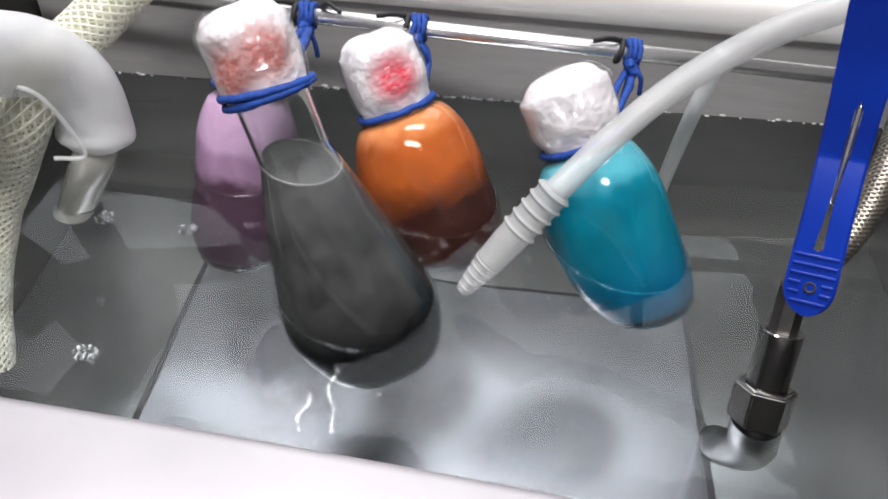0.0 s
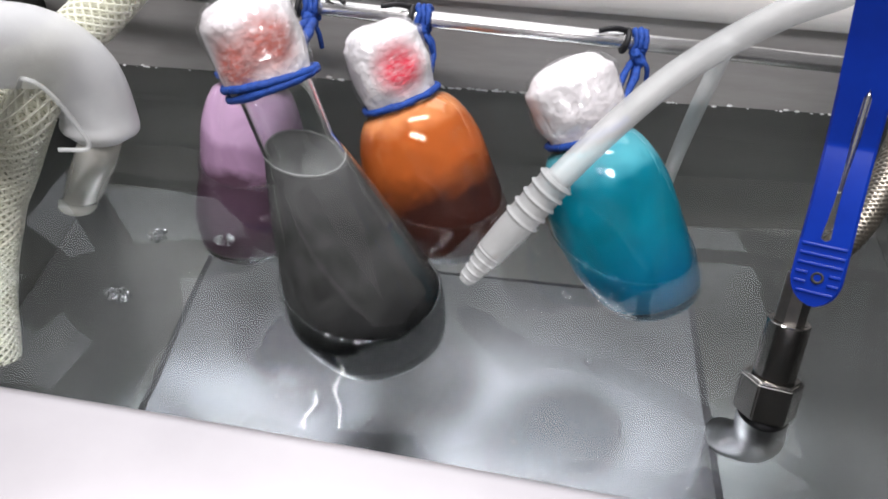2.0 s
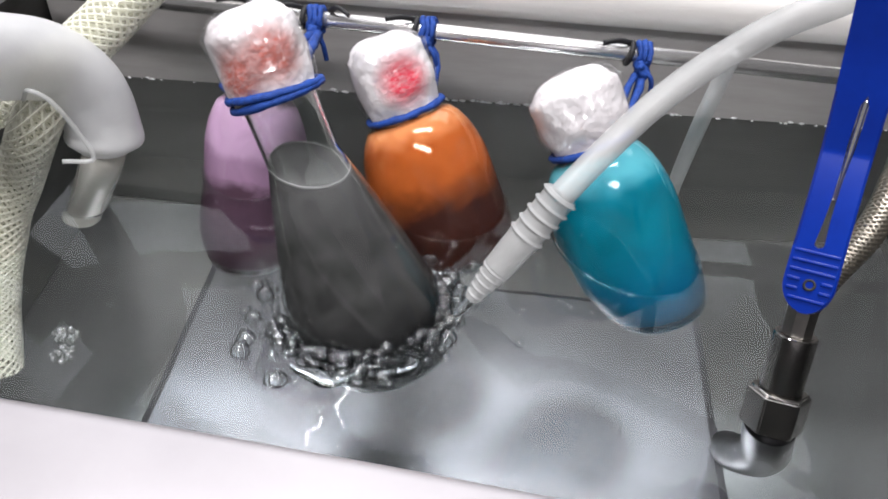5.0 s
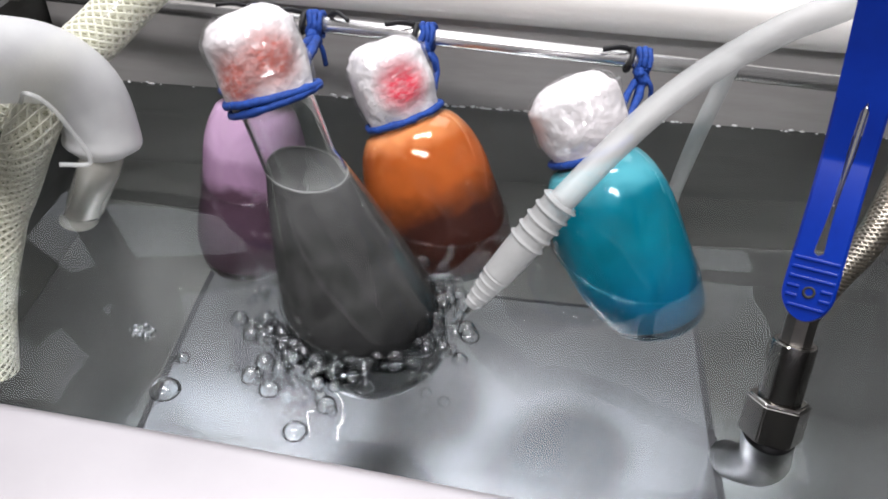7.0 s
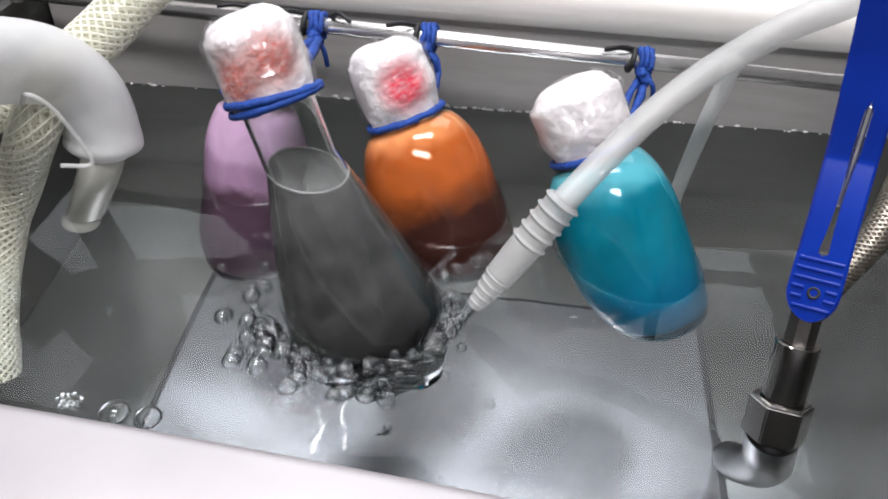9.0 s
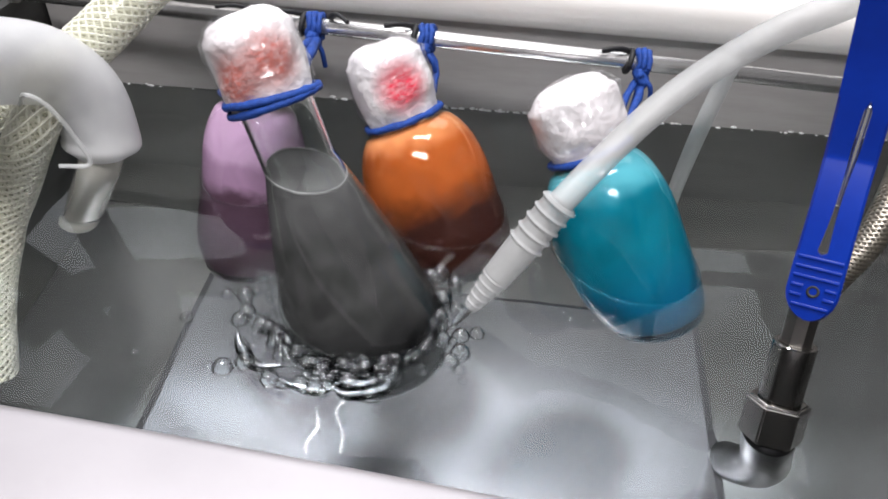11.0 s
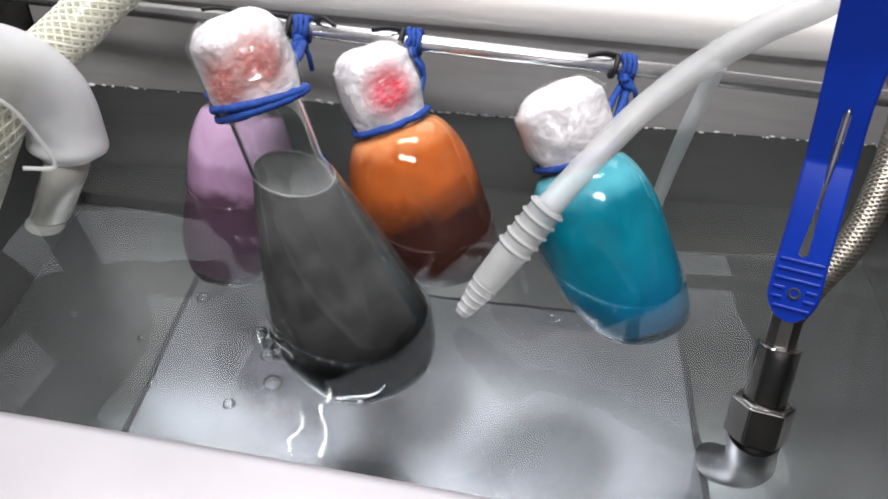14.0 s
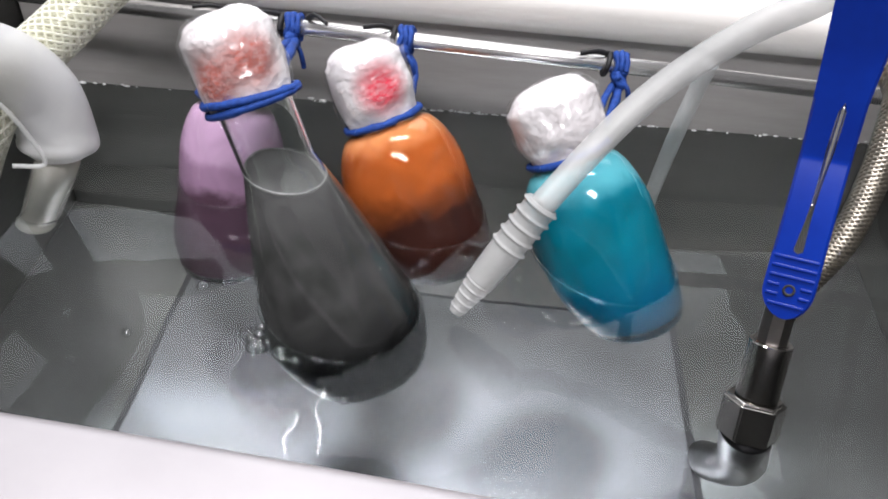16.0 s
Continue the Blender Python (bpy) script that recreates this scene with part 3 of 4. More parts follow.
def ring_at(m, prof, level, inset):
    """The closed line where a turned profile, posed by m, meets a level plane."""
    ring = []
    for j in range(73):
        a = 2 * math.pi * j / 72
        prev = None
        for r, zz in prof[3:]:
            w = m @ Vector(((r - inset) * math.cos(a), (r - inset) * math.sin(a), zz))
            if prev is not None and prev.z < level <= w.z:
                ring.append(prev.lerp(w, (level - prev.z) / (w.z - prev.z)))
                break
            prev = w
    return ring


def flask(base, collar, h, rb, rn, belly, liquid, fill_z, plug_r, plug_h, cotton, seed, label, cord_to, cord_side, tails=2, gauze=(), turns=1):
    """A conical flask with liquid, a film-wrapped plug and a cord up to the rod. fill_z: the liquid's level in the world."""
    d = (Vector(collar) - Vector(base)).normalized()
    m = axis_pose(Vector(collar) - d * h, collar)
    e = tagged(empty("conical_flask", m), label, "flask", "flasks hanging in the bath")
    prof = flask_profile(rb, h, rn, belly)
    wall = 0.0016
    inv = m.inverted()
    base_z = 0.0075
    thick = lambda z: 0.0034 * max(0.0, 1 - z / 0.034)
    inner = [(max(r - wall - thick(z), 0.001), max(z, base_z + 0.0012 + 0.0001 * k)) for k, (r, z) in enumerate(prof[2:])]
    bm = lathe(prof + inner[::-1] + [(0, base_z + 0.0012)], 56)
    level = inv @ Vector((m.translation.x, m.translation.y, 0.0))
    up_here = (inv.to_3x3() @ Vector((0, 0, 1))).normalized()
    for nm, material, wet in (("glass", GLASS, False), ("submerged_glass", GLASS_WET, True)):
        half = bm.copy()
        bmesh.ops.recalc_face_normals(half, faces=half.faces)
        bmesh.ops.bisect_plane(half, geom=half.verts[:] + half.edges[:] + half.faces[:], plane_co=level, plane_no=up_here, clear_outer=wet, clear_inner=not wet)
        ob = part(nm, half, material, e, "clear glass under water" if wet else "clear glass", recalc=False)
        ob.visible_shadow = False
    bm.free()
    # bead of water where the glass meets the bath's surface
    ring = [inv @ q for q in ring_at(m, prof, 0.0, -0.0003)]
    ob = part("water_bead", sweep(bmesh.new(), ring, lambda t: 0.0007 + 0.0005 * abs(math.sin(t * 40 + seed)), 8, False), GLASS, e, "bead of water along the waterline")
    ob.visible_shadow = False
    # liquid, level in the world
    gap = wall * 0.3
    lp = [(0, base_z)] + [(max(r - gap - thick(z), 0.001), max(z, base_z + 0.0001 * k)) for k, (r, z) in enumerate(prof[3:-2])] + [(0, prof[-3][1])]
    bm = lathe(lp, 56)
    inv = m.inverted()
    co = inv @ Vector((m.translation.x, m.translation.y, fill_z))
    no = (inv.to_3x3() @ Vector((0, 0, 1))).normalized()
    bmesh.ops.bisect_plane(bm, geom=bm.verts[:] + bm.edges[:] + bm.faces[:], plane_co=co, plane_no=no, clear_outer=True)
    bmesh.ops.holes_fill(bm, edges=[x for x in bm.edges if x.is_boundary])
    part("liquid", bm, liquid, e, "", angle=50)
    if belly < 0.5:
        rim = [x for x in ring_at(m, prof, fill_z, gap + 0.0006)]
        part("foam_ring", lumpy(sweep(bmesh.new(), [inv @ q for q in rim], 0.0007, 8, False), 0.0004, 300, seed), GREY_FOAM, e, "pale foam round the liquid's edge")
    # plug and film
    rng = random.Random(seed)
    top = h + plug_h
    pp = [(0, h - 0.003), (rn * 1.06, h - 0.0025), (rn * 1.12, h)]
    for k in range(9):
        t = k / 8
        pp.append((rn * 1.12 + (plug_r - rn * 1.12) * min(1, t * 2.6) ** 0.7 * (1 - 0.10 * t), h + 0.002 + plug_h * 0.74 * t))
    for k in range(1, 7):
        a = math.pi / 2 * k / 6
        pp.append((plug_r * 0.9 * math.cos(a) ** 0.75 if k < 6 else 0, h + 0.002 + plug_h * (0.74 + 0.24 * math.sin(a))))
    bm = lumpy(lathe(pp, 40), 0.0022, 70, seed)
    face = inv.to_3x3() @ Vector((0, -0.75, 0.66))
    az = math.atan2(face.y, face.x)
    spots = [((plug_r * math.cos(az + turn), plug_r * math.sin(az + turn), h + plug_h * up_at), size) for turn, up_at, size in gauze]
    part("cotton_plug", bm, cotton_mat("plug_cotton", spots, cotton), e, "white cotton plug with reddish gauze" if gauze else "white cotton plug")
    pf = [(r + 0.0012, z) for r, z in pp[2:-1]] + [(0, pp[-1][1] + 0.0012)]
    pf = [(rn * 1.12, h - 0.006), (rn * 1.13, h - 0.003)] + pf
    bm = lumpy(lumpy(lathe(pf, 72), 0.0026, 60, seed), 0.0016, 210, seed + 5)
    f = part("plastic_film", bm, FILM, e, "crumpled clear film wrapped over the plug")
    f.visible_shadow = False
    # cord: turns round the neck, a line to the rod, loops round the rod and a knot
    w2l = inv
    rc = rn * 1.14 + 0.0014
    for k in range(turns):
        dz, tilt = (-0.0012, 0.0018)[k], (0.0, 0.1)[k]
        pts = [(rc * math.cos(a), rc * math.sin(a), h + dz + tilt * rc * math.cos(a + cord_side)) for a in (2 * math.pi * j / 36 for j in range(37))]
        part("cord_turn", lumpy(sweep(bmesh.new(), [Vector(q) for q in pts], 0.0021, 8, False), 0.0009, 190, seed + k), BLUE_CORD, e, "blue cord")
    kn = w2l @ ROD(cord_to)
    side = (kn - Vector((0, 0, h)))
    side.z = 0
    side.normalize()
    st = Vector((0, 0, h)) + side * rc
    rod_dir = (inv.to_3x3() @ (ROD(0.1) - ROD(0.0))).normalized()
    up = (inv.to_3x3() @ Vector((0, 0, 1))).normalized()
    out = (inv.to_3x3() @ Vector((0, -1, 0))).normalized()
    for k in (-1, 1):
        mid = (st + kn) * 0.5 + side * 0.004 + rod_dir * 0.002 * k
        pts = [st + rod_dir * 0.003 * k, mid + rod_dir * 0.0015 * k, kn - up * 0.007 + out * 0.004 + rod_dir * 0.001 * k, kn + out * 0.0078 + rod_dir * 0.0015 * k]
        part("cord_line", lumpy(swept(pts, 0.0024 if turns < 2 else 0.0031, 8, 8), 0.0011, 170, seed + k), BLUE_CORD, e, "blue cord")
    for k in range(3):
        pts = [kn + (out * math.cos(a) + up * math.sin(a)) * 0.0072 + rod_dir * (0.0032 * (k - 1) + 0.0006 * math.sin(3 * a)) for a in (2 * math.pi * j / 24 for j in range(25))]
        part("cord_loop", lumpy(sweep(bmesh.new(), pts, 0.0019, 8, False), 0.0012, 200, seed + k), BLUE_CORD, e, "blue cord looped over the rod")
    bm = bmesh.new()
    bmesh.ops.create_icosphere(bm, subdivisions=3, radius=0.0052, matrix=Matrix.Translation(kn + out * 0.009 - up * 0.006) @ Matrix.Diagonal((0.9, 0.8, 1.3, 1)))
    part("knot", lumpy(bm, 0.0022, 260, seed), BLUE_CORD, e, "knotted blue cord")
    for k in range(tails):
        s = 1 if k % 2 else -0.3
        pts = [kn + out * 0.010 - up * 0.004, kn + out * 0.013 + rod_dir * 0.006 * s - up * (0.002 + 0.008 * k), kn + out * 0.012 + rod_dir * 0.008 * s - up * (0.006 + 0.016 * k)]
        part("cord_tail", swept(pts, 0.0016, 8, 8), BLUE_CORD, e, "frayed end of blue cord")
    # black cable tie beside it
    kb = kn - rod_dir * 0.0085
    pts = [kb + (out * math.cos(a) + up * math.sin(a)) * 0.0066 + rod_dir * 0.0012 * math.sin(a) for a in (2 * math.pi * j / 24 for j in range(25))]
    tie = part("cable_tie", sweep(bmesh.new(), pts, 0.0018, 8, False), BLACK_TIE, e, "black nylon cable tie")
    pts = [kb + up * 0.0066, kb + up * 0.0092 - rod_dir * 0.008 + out * 0.004, kb + up * 0.0085 - rod_dir * 0.018 + out * 0.008]
    part("tie_end", swept(pts, 0.0019, 6, 6, True, 0.5), BLACK_TIE, tie)
    if turns > 1:
        kc = kn + rod_dir * 0.009
        pts = [kc + up * 0.006, kc + up * 0.011 + rod_dir * 0.006 + out * 0.004, kc + up * 0.008 + rod_dir * 0.014 + out * 0.008]
        part("tie_end", swept(pts, 0.0024, 6, 6, True, 0.6), BLACK_TIE, tie)
    return e


def flasks():
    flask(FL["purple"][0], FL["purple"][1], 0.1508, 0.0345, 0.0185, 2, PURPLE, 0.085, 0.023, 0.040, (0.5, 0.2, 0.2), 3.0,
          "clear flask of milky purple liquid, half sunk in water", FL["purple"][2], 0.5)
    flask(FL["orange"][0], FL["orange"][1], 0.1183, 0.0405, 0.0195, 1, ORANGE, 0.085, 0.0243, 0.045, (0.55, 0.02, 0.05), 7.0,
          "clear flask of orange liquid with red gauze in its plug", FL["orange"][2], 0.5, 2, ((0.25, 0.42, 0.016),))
    flask(FL["teal"][0], FL["teal"][1], 0.1245, 0.0385, 0.0195, 1, TEAL, 0.085, 0.0268, 0.042, (0.6, 0.4, 0.4), 11.0,
          "clear flask of teal liquid with a white wrapped plug", FL["teal"][2], 0.5, 3)
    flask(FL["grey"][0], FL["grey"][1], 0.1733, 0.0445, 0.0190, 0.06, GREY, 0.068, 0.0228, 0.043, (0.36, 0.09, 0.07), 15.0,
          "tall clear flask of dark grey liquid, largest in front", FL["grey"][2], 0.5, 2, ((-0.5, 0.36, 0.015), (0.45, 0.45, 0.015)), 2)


FL = {
    "purple": ((-0.1559, 0.3798, -0.0920), (-0.1505, 0.4240, 0.0520), -0.1580),
    "orange": ((-0.0073, 0.3801, -0.0500), (-0.0556, 0.4128, 0.0529), -0.0485),
    "teal": ((0.1139, 0.3435, -0.0500), (0.0572, 0.3916, 0.0546), 0.0875),
    "grey": ((-0.0422, 0.2885, -0.0520), (-0.1097, 0.3337, 0.1011), -0.1210),
}


def air_tube():
    """The milky air tube with its ribbed connector, tip down at the water."""
    tip = Vector((-0.004, 0.298, 0.009))
    e = tagged(empty("air_tube", Matrix.Translation(tip)), "milky silicone air tube with a ribbed tip over the water", "air tube")
    pts = [Vector(p) - tip for p in AIR]
    line = curve_points(pts[1:], 16)
    part("tube", sweep(bmesh.new(), line, lambda t: 0.0069 + 0.0014 * t * t, 24), SILICONE, e)
    # ribbed connector
    a, b = pts[1], Vector((0, 0, 0))
    d = (b - a).normalized()
    L = (b - a).length
    prof = []
    for k in range(181):
        t = k / 180
        r = 0.0088 if t < 0.46 else 0.0088 - 0.0035 * (t - 0.46) if t < 0.70 else 0.0076 - 0.0125 * (t - 0.70)
        if t < 0.44:
            r += 0.0015 * max(0, math.sin(t / 0.44 * 2 * math.pi * 5)) ** 3
        if t > 0.70:
            r += 0.0009 * max(0, math.sin((t - 0.70) / 0.30 * 2 * math.pi * 5)) ** 3
        prof.append((max(r, 0.0028), t * L))
    prof = [(0, 0)] + prof + [(0.0018, L), (0.0018, L - 0.006), (0, L - 0.006)]
    bm = lathe(prof, 28)
    bmesh.ops.transform(bm, verts=bm.verts, matrix=axis_pose(a - d * 0.003, b))
    part("ribbed_connector", bm, SILICONE, e, "ribbed milky plastic connector")
    return e


def thin_tube():
    e = tagged(empty("thin_tube", pose(*THIN[0])), "thin clear tube hanging into the water behind", "tube")
    part("tube", swept([Vector(p) - Vector(THIN[0]) for p in THIN], 0.0048, 16, 10), SILICONE_CLEAR, e)


def peg():
    """The blue plastic clip, built flat: x across, y along, z towards the front."""
    e = empty("blue_clip", PEG)
    tagged(e, "long blue plastic clip with a slot and ribbed grip", "clip")
    bend = lambda y: 0.004 * math.sin(math.pi * min(1, max(0, y / 0.11))) + 0.42 * max(0, y - 0.069) + 0.9 * max(0, y - 0.069) ** 2

    def half(y):
        w = 0.0115 - 0.0005 * math.sin(math.pi * min(1, max(0, (y - 0.02) / 0.08))) + 0.03 * max(0, y - 0.10)
        if y < 0.012:
            w *= math.sqrt(max(0.0, 1 - ((0.012 - y) / 0.012) ** 2)) * 0.9 + 0.1 * (y / 0.012)
        return max(w, 0.0012)

    def slot(y):
        if y < 0.0285 or y > 0.092:
            return 0.0
        t = (y - 0.0285) / 0.0635
        return (0.0021 - 0.0011 * math.sin(math.pi * min(1, t / 0.7))) * math.sin(math.pi * min(t, 0.025) / 0.05) * (1 - 0.3 * t) * min(1, (1 - t) / 0.06)

    def lean(y):
        return -0.0016 + 0.036 * (y - 0.0285)

    def half_top(y):
        return half(y) * (0.8 + 0.2 * min(1, (y - 0.092) / 0.03))

    def plate(y0, y1, inner, outer, n):
        bm = bmesh.new()
        rows = []
        for i in range(n + 1):
            y = y0 + (y1 - y0) * i / n
            a, b, z = inner(y), outer(y), bend(y)
            rows.append([bm.verts.new(c) for c in ((a, y, z + 0.0021), (b - 0.001 * (1 if b > a else -1), y, z + 0.0021), (b, y, z + 0.001), (b, y, z - 0.0021), (a, y, z - 0.0021))])
        for p, q in zip(rows, rows[1:]):
            for k in range(5):
                bm.faces.new((p[k], q[k], q[(k + 1) % 5], p[(k + 1) % 5]))
        bm.faces.new(rows[0]), bm.faces.new(rows[-1])
        return bm

    part("rail", plate(0.0285, 0.092, lambda y: slot(y) + lean(y), lambda y: 0.8 * half(y), 50), BLUE_PLASTIC, e, angle=35)
    part("rail", plate(0.0285, 0.092, lambda y: -slot(y) + lean(y), lambda y: -half(y), 50), BLUE_PLASTIC, e, angle=35)
    part("grip", plate(0.0002, 0.0285, lambda y: -half(y), lambda y: 0.8 * half(y), 24), BLUE_PLASTIC, e, "ribbed blue grip", angle=35)
    part("arm", plate(0.092, 0.205, lambda y: -half(y), half_top, 30), BLUE_PLASTIC, e, angle=35)
    for k in range(6):
        y = 0.0062 + 0.0041 * k
        w, v = half(y) - 0.0014, 0.8 * half(y) - 0.0014
        spans = ((-w, -0.0052), (0.0032, v)) if 1 <= k <= 2 else ((-w, v),)
        for x0, x1 in spans:
            part("rib", box(bmesh.new(), x0, x1, y - 0.0007, y + 0.0007, bend(y) + 0.0018, bend(y) + 0.0029, 0.0004), BLUE_PLASTIC, e)
    bm = lathe([(0, -0.0004), (0.0014, -0.0004), (0.0017, 0.0003), (0.0026, 0.0003), (0.0028, -0.001)], 20)
    bmesh.ops.transform(bm, verts=bm.verts, matrix=Matrix.Translation((-0.001, 0.0128, bend(0.0128) + 0.0022)))
    part("rivet", bm, BLACK_TIE, e, "dark rivet")
    bm = swept([(lean(y), y, bend(y) + dz) for y, dz in ((0.091, 0.0004), (0.078, 0.0), (0.064, -0.002), (0.05, -0.006))], 0.0012, 12, 8)
    part("spring_wire", bm, STEEL_ROD, e, "bright steel spring wire")
    return e


def left_hoses():
    g = "hoses at the end of the bath"
    made = []
    e = tagged(empty("silicone_elbow", Matrix.Translation(ELBOW[0])), "thick translucent white silicone elbow with a clear nozzle", "hose elbow")
    o = Vector(ELBOW[0])
    made.append(e)
    line = curve_points([Vector(p) - o for p in ELBOW], 12)
    part("elbow", sweep(bmesh.new(), line, lambda t: 0.0212 - 0.0022 * t + 0.0012 * math.exp(-((t - 0.92) / 0.05) ** 2) - 0.006 * max(0, (t - 0.94) / 0.06), 36), SILICONE_ELBOW, e)
    nz = [Vector(p) - o for p in NOZ]
    part("nozzle", swept(nz, lambda t: 0.0115 - 0.001 * t + (0.0012 if t > 0.9 else 0), 28, 10, False), NOZZLE, e, "clear plastic nozzle dipping into the water")
    tie = [Vector(p) - o for p in TIE]
    part("tie_strap", swept(tie, 0.0012, 8, 10), SILICONE_CLEAR, e, "clear plastic strap round hose and elbow")
    for pts, r in ((HOSE_A, 0.0148), (HOSE_B, 0.0125)):
        h = tagged(empty("braided_hose", Matrix.Translation(pts[0])), "yellowed clear vinyl hose with white thread braid", "hose", g)
        made.append(h)
        line = curve_points([Vector(p) - Vector(pts[0]) for p in pts], 22)
        part("sleeve", sweep(bmesh.new(), line, r, 28, False), PVC, h)
        tagged(part("braid", braid(line, r - 0.0009, 26, 0.075, 0.0008, n=4), THREAD, h, "white reinforcing threads"), kind="stuff")
    return made


# ---- bubbles ----
def bubble(m, r, tall=0.62, n=20):
    """A thin dome of water film on the surface, with a raised rim of water."""
    outer = [(r * math.sin(a), r * tall * math.cos(a)) for a in (math.pi / 2 * k / 8 for k in range(9))] + [(r * 1.1, -0.0006)]
    inner = [(r * 0.88, -0.0006)] + [(r * 0.9 * math.sin(a), r * 0.92 * tall * math.cos(a)) for a in (math.pi / 2 * k / 6 for k in range(6, -1, -1))]
    bm = lathe(outer + inner, n)
    ob = part("bubble", bm, FOAM)
    ob.matrix_basis = m
    ob.visible_shadow = False
    return tagged(ob, "clear round bubble floating on the water", "bubble", "bubbles on the water")


def foam_patch(m, size, seed):
    """A small floating patch of froth."""
    rng = random.Random(seed)
    bm = bmesh.new()
    for k in range(26):
        a, d, r = rng.uniform(0, 6.28), size * 1.5 * math.sqrt(rng.random()), size * rng.uniform(0.16, 0.36)
        bmesh.ops.create_icosphere(bm, subdivisions=2, radius=r, matrix=Matrix.Translation((d * math.cos(a), d * 0.8 * math.sin(a), r * 0.35)))
    ob = part("foam_patch", bm, FOAM)
    ob.matrix_basis = m
    ob.visible_shadow = False
    return tagged(ob, "small floating patch of clear froth", "foam", "froth on the water", "stuff")


# drifting bubbles: radius, then (seconds, x, y) on the water
DRIFT = [
    (0.0068, ((6.2, -0.080, 0.234), (6.5, -0.108, 0.226), (7.5, -0.147, 0.224), (8.5, -0.161, 0.208), (9.0, -0.159, 0.209), (9.8, -0.153, 0.187))),
    (0.0055, ((6.2, -0.065, 0.240), (6.5, -0.065, 0.229), (7.0, -0.074, 0.211), (7.5, -0.088, 0.201), (8.0, -0.088, 0.183))),
    (0.0060, ((7.3, -0.101, 0.257), (8.0, -0.137, 0.244), (8.5, -0.142, 0.226), (9.2, -0.143, 0.201), (9.8, -0.140, 0.183))),
    (0.0078, ((11.6, -0.036, 0.260), (12.0, -0.036, 0.254), (12.5, -0.030, 0.236), (13.0, -0.020, 0.225), (13.5, -0.020, 0.232), (13.8, -0.020, 0.227))),
    (0.0050, ((11.9, -0.093, 0.268), (12.6, -0.062, 0.251), (13.0, -0.020, 0.273), (13.4, -0.017, 0.268))),
    (0.0026, ((10.0, -0.157, 0.240), (11.3, -0.167, 0.251), (12.5, -0.170, 0.276), (14.5, -0.157, 0.257), (16.0, -0.163, 0.262))),
    (0.0024, ((10.0, -0.122, 0.239), (12.5, -0.139, 0.253), (13.5, -0.143, 0.245), (14.5, -0.143, 0.224), (16.0, -0.182, 0.240))),
    (0.0034, ((10.0, -0.129, 0.294), (12.5, -0.141, 0.295), (13.5, -0.141, 0.288), (15.0, -0.133, 0.307), (16.0, -0.137, 0.302))),
    (0.0028, ((12.0, -0.094, 0.252), (13.0, -0.104, 0.241), (13.5, -0.098, 0.237), (14.5, -0.109, 0.210), (15.2, -0.108, 0.198))),
    (0.0030, ((12.8, -0.086, 0.270), (13.5, -0.089, 0.269), (14.5, -0.094, 0.273), (16.0, -0.097, 0.276))),
    (0.0026, ((12.6, -0.075, 0.268), (13.5, -0.078, 0.270), (14.5, -0.081, 0.270), (16.0, -0.085, 0.273))),
    (0.0024, ((12.6, -0.065, 0.265), (13.5, -0.067, 0.268), (14.5, -0.069, 0.270), (15.6, -0.067, 0.270))),
    (0.0022, ((13.0, -0.027, 0.231), (14.5, -0.048, 0.236), (16.0, -0.046, 0.235))),
    (0.0046, ((0.0, -0.220, 0.338), (1.5, -0.198, 0.321), (2.5, -0.176, 0.318), (3.5, -0.193, 0.250), (4.2, -0.191, 0.240), (5.5, -0.204, 0.233))),
    (0.0042, ((0.0, -0.169, 0.336), (1.0, -0.161, 0.325), (2.4, -0.137, 0.322), (2.9, -0.130, 0.321))),
    (0.0044, ((0.0, -0.184, 0.235), (1.5, -0.197, 0.251), (2.0, -0.185, 0.270), (2.8, -0.222, 0.252), (3.5, -0.212, 0.235), (4.2, -0.218, 0.239), (6.5, -0.166, 0.257), (7.5, -0.169, 0.258), (8.5, -0.183, 0.237), (9.5, -0.180, 0.196))),
    (0.0016, ((0.0, 0.004, 0.285), (1.5, 0.028, 0.218), (3.0, 0.026, 0.205))),
    (0.0022, ((0.0, 0.084, 0.262), (1.5, 0.071, 0.263), (2.6, 0.055, 0.257), (4.0, 0.046, 0.229))),
    (0.0020, ((0.0, -0.036, 0.232), (1.5, -0.038, 0.214), (2.6, -0.041, 0.211))),
    (0.0022, ((0.0, -0.100, 0.283), (2.5, -0.099, 0.282), (3.0, -0.101, 0.279))),
    (0.0016, ((0.0, -0.053, 0.278), (2.5, -0.054, 0.276), (2.9, -0.052, 0.274))),
]
FOAM_AT = Vector(FL["grey"][0]).lerp(Vector(FL["grey"][1]), -FL["grey"][0][2] / (FL["grey"][1][2] - FL["grey"][0][2]))
START, STOP = 2.68, 12.8


def rest(k):
    """Where a bubble waits, down in the air space of the box."""
    return Vector((-0.15 + 0.012 * (k % 22), 0.2 + 0.011 * (k // 22), -0.18))


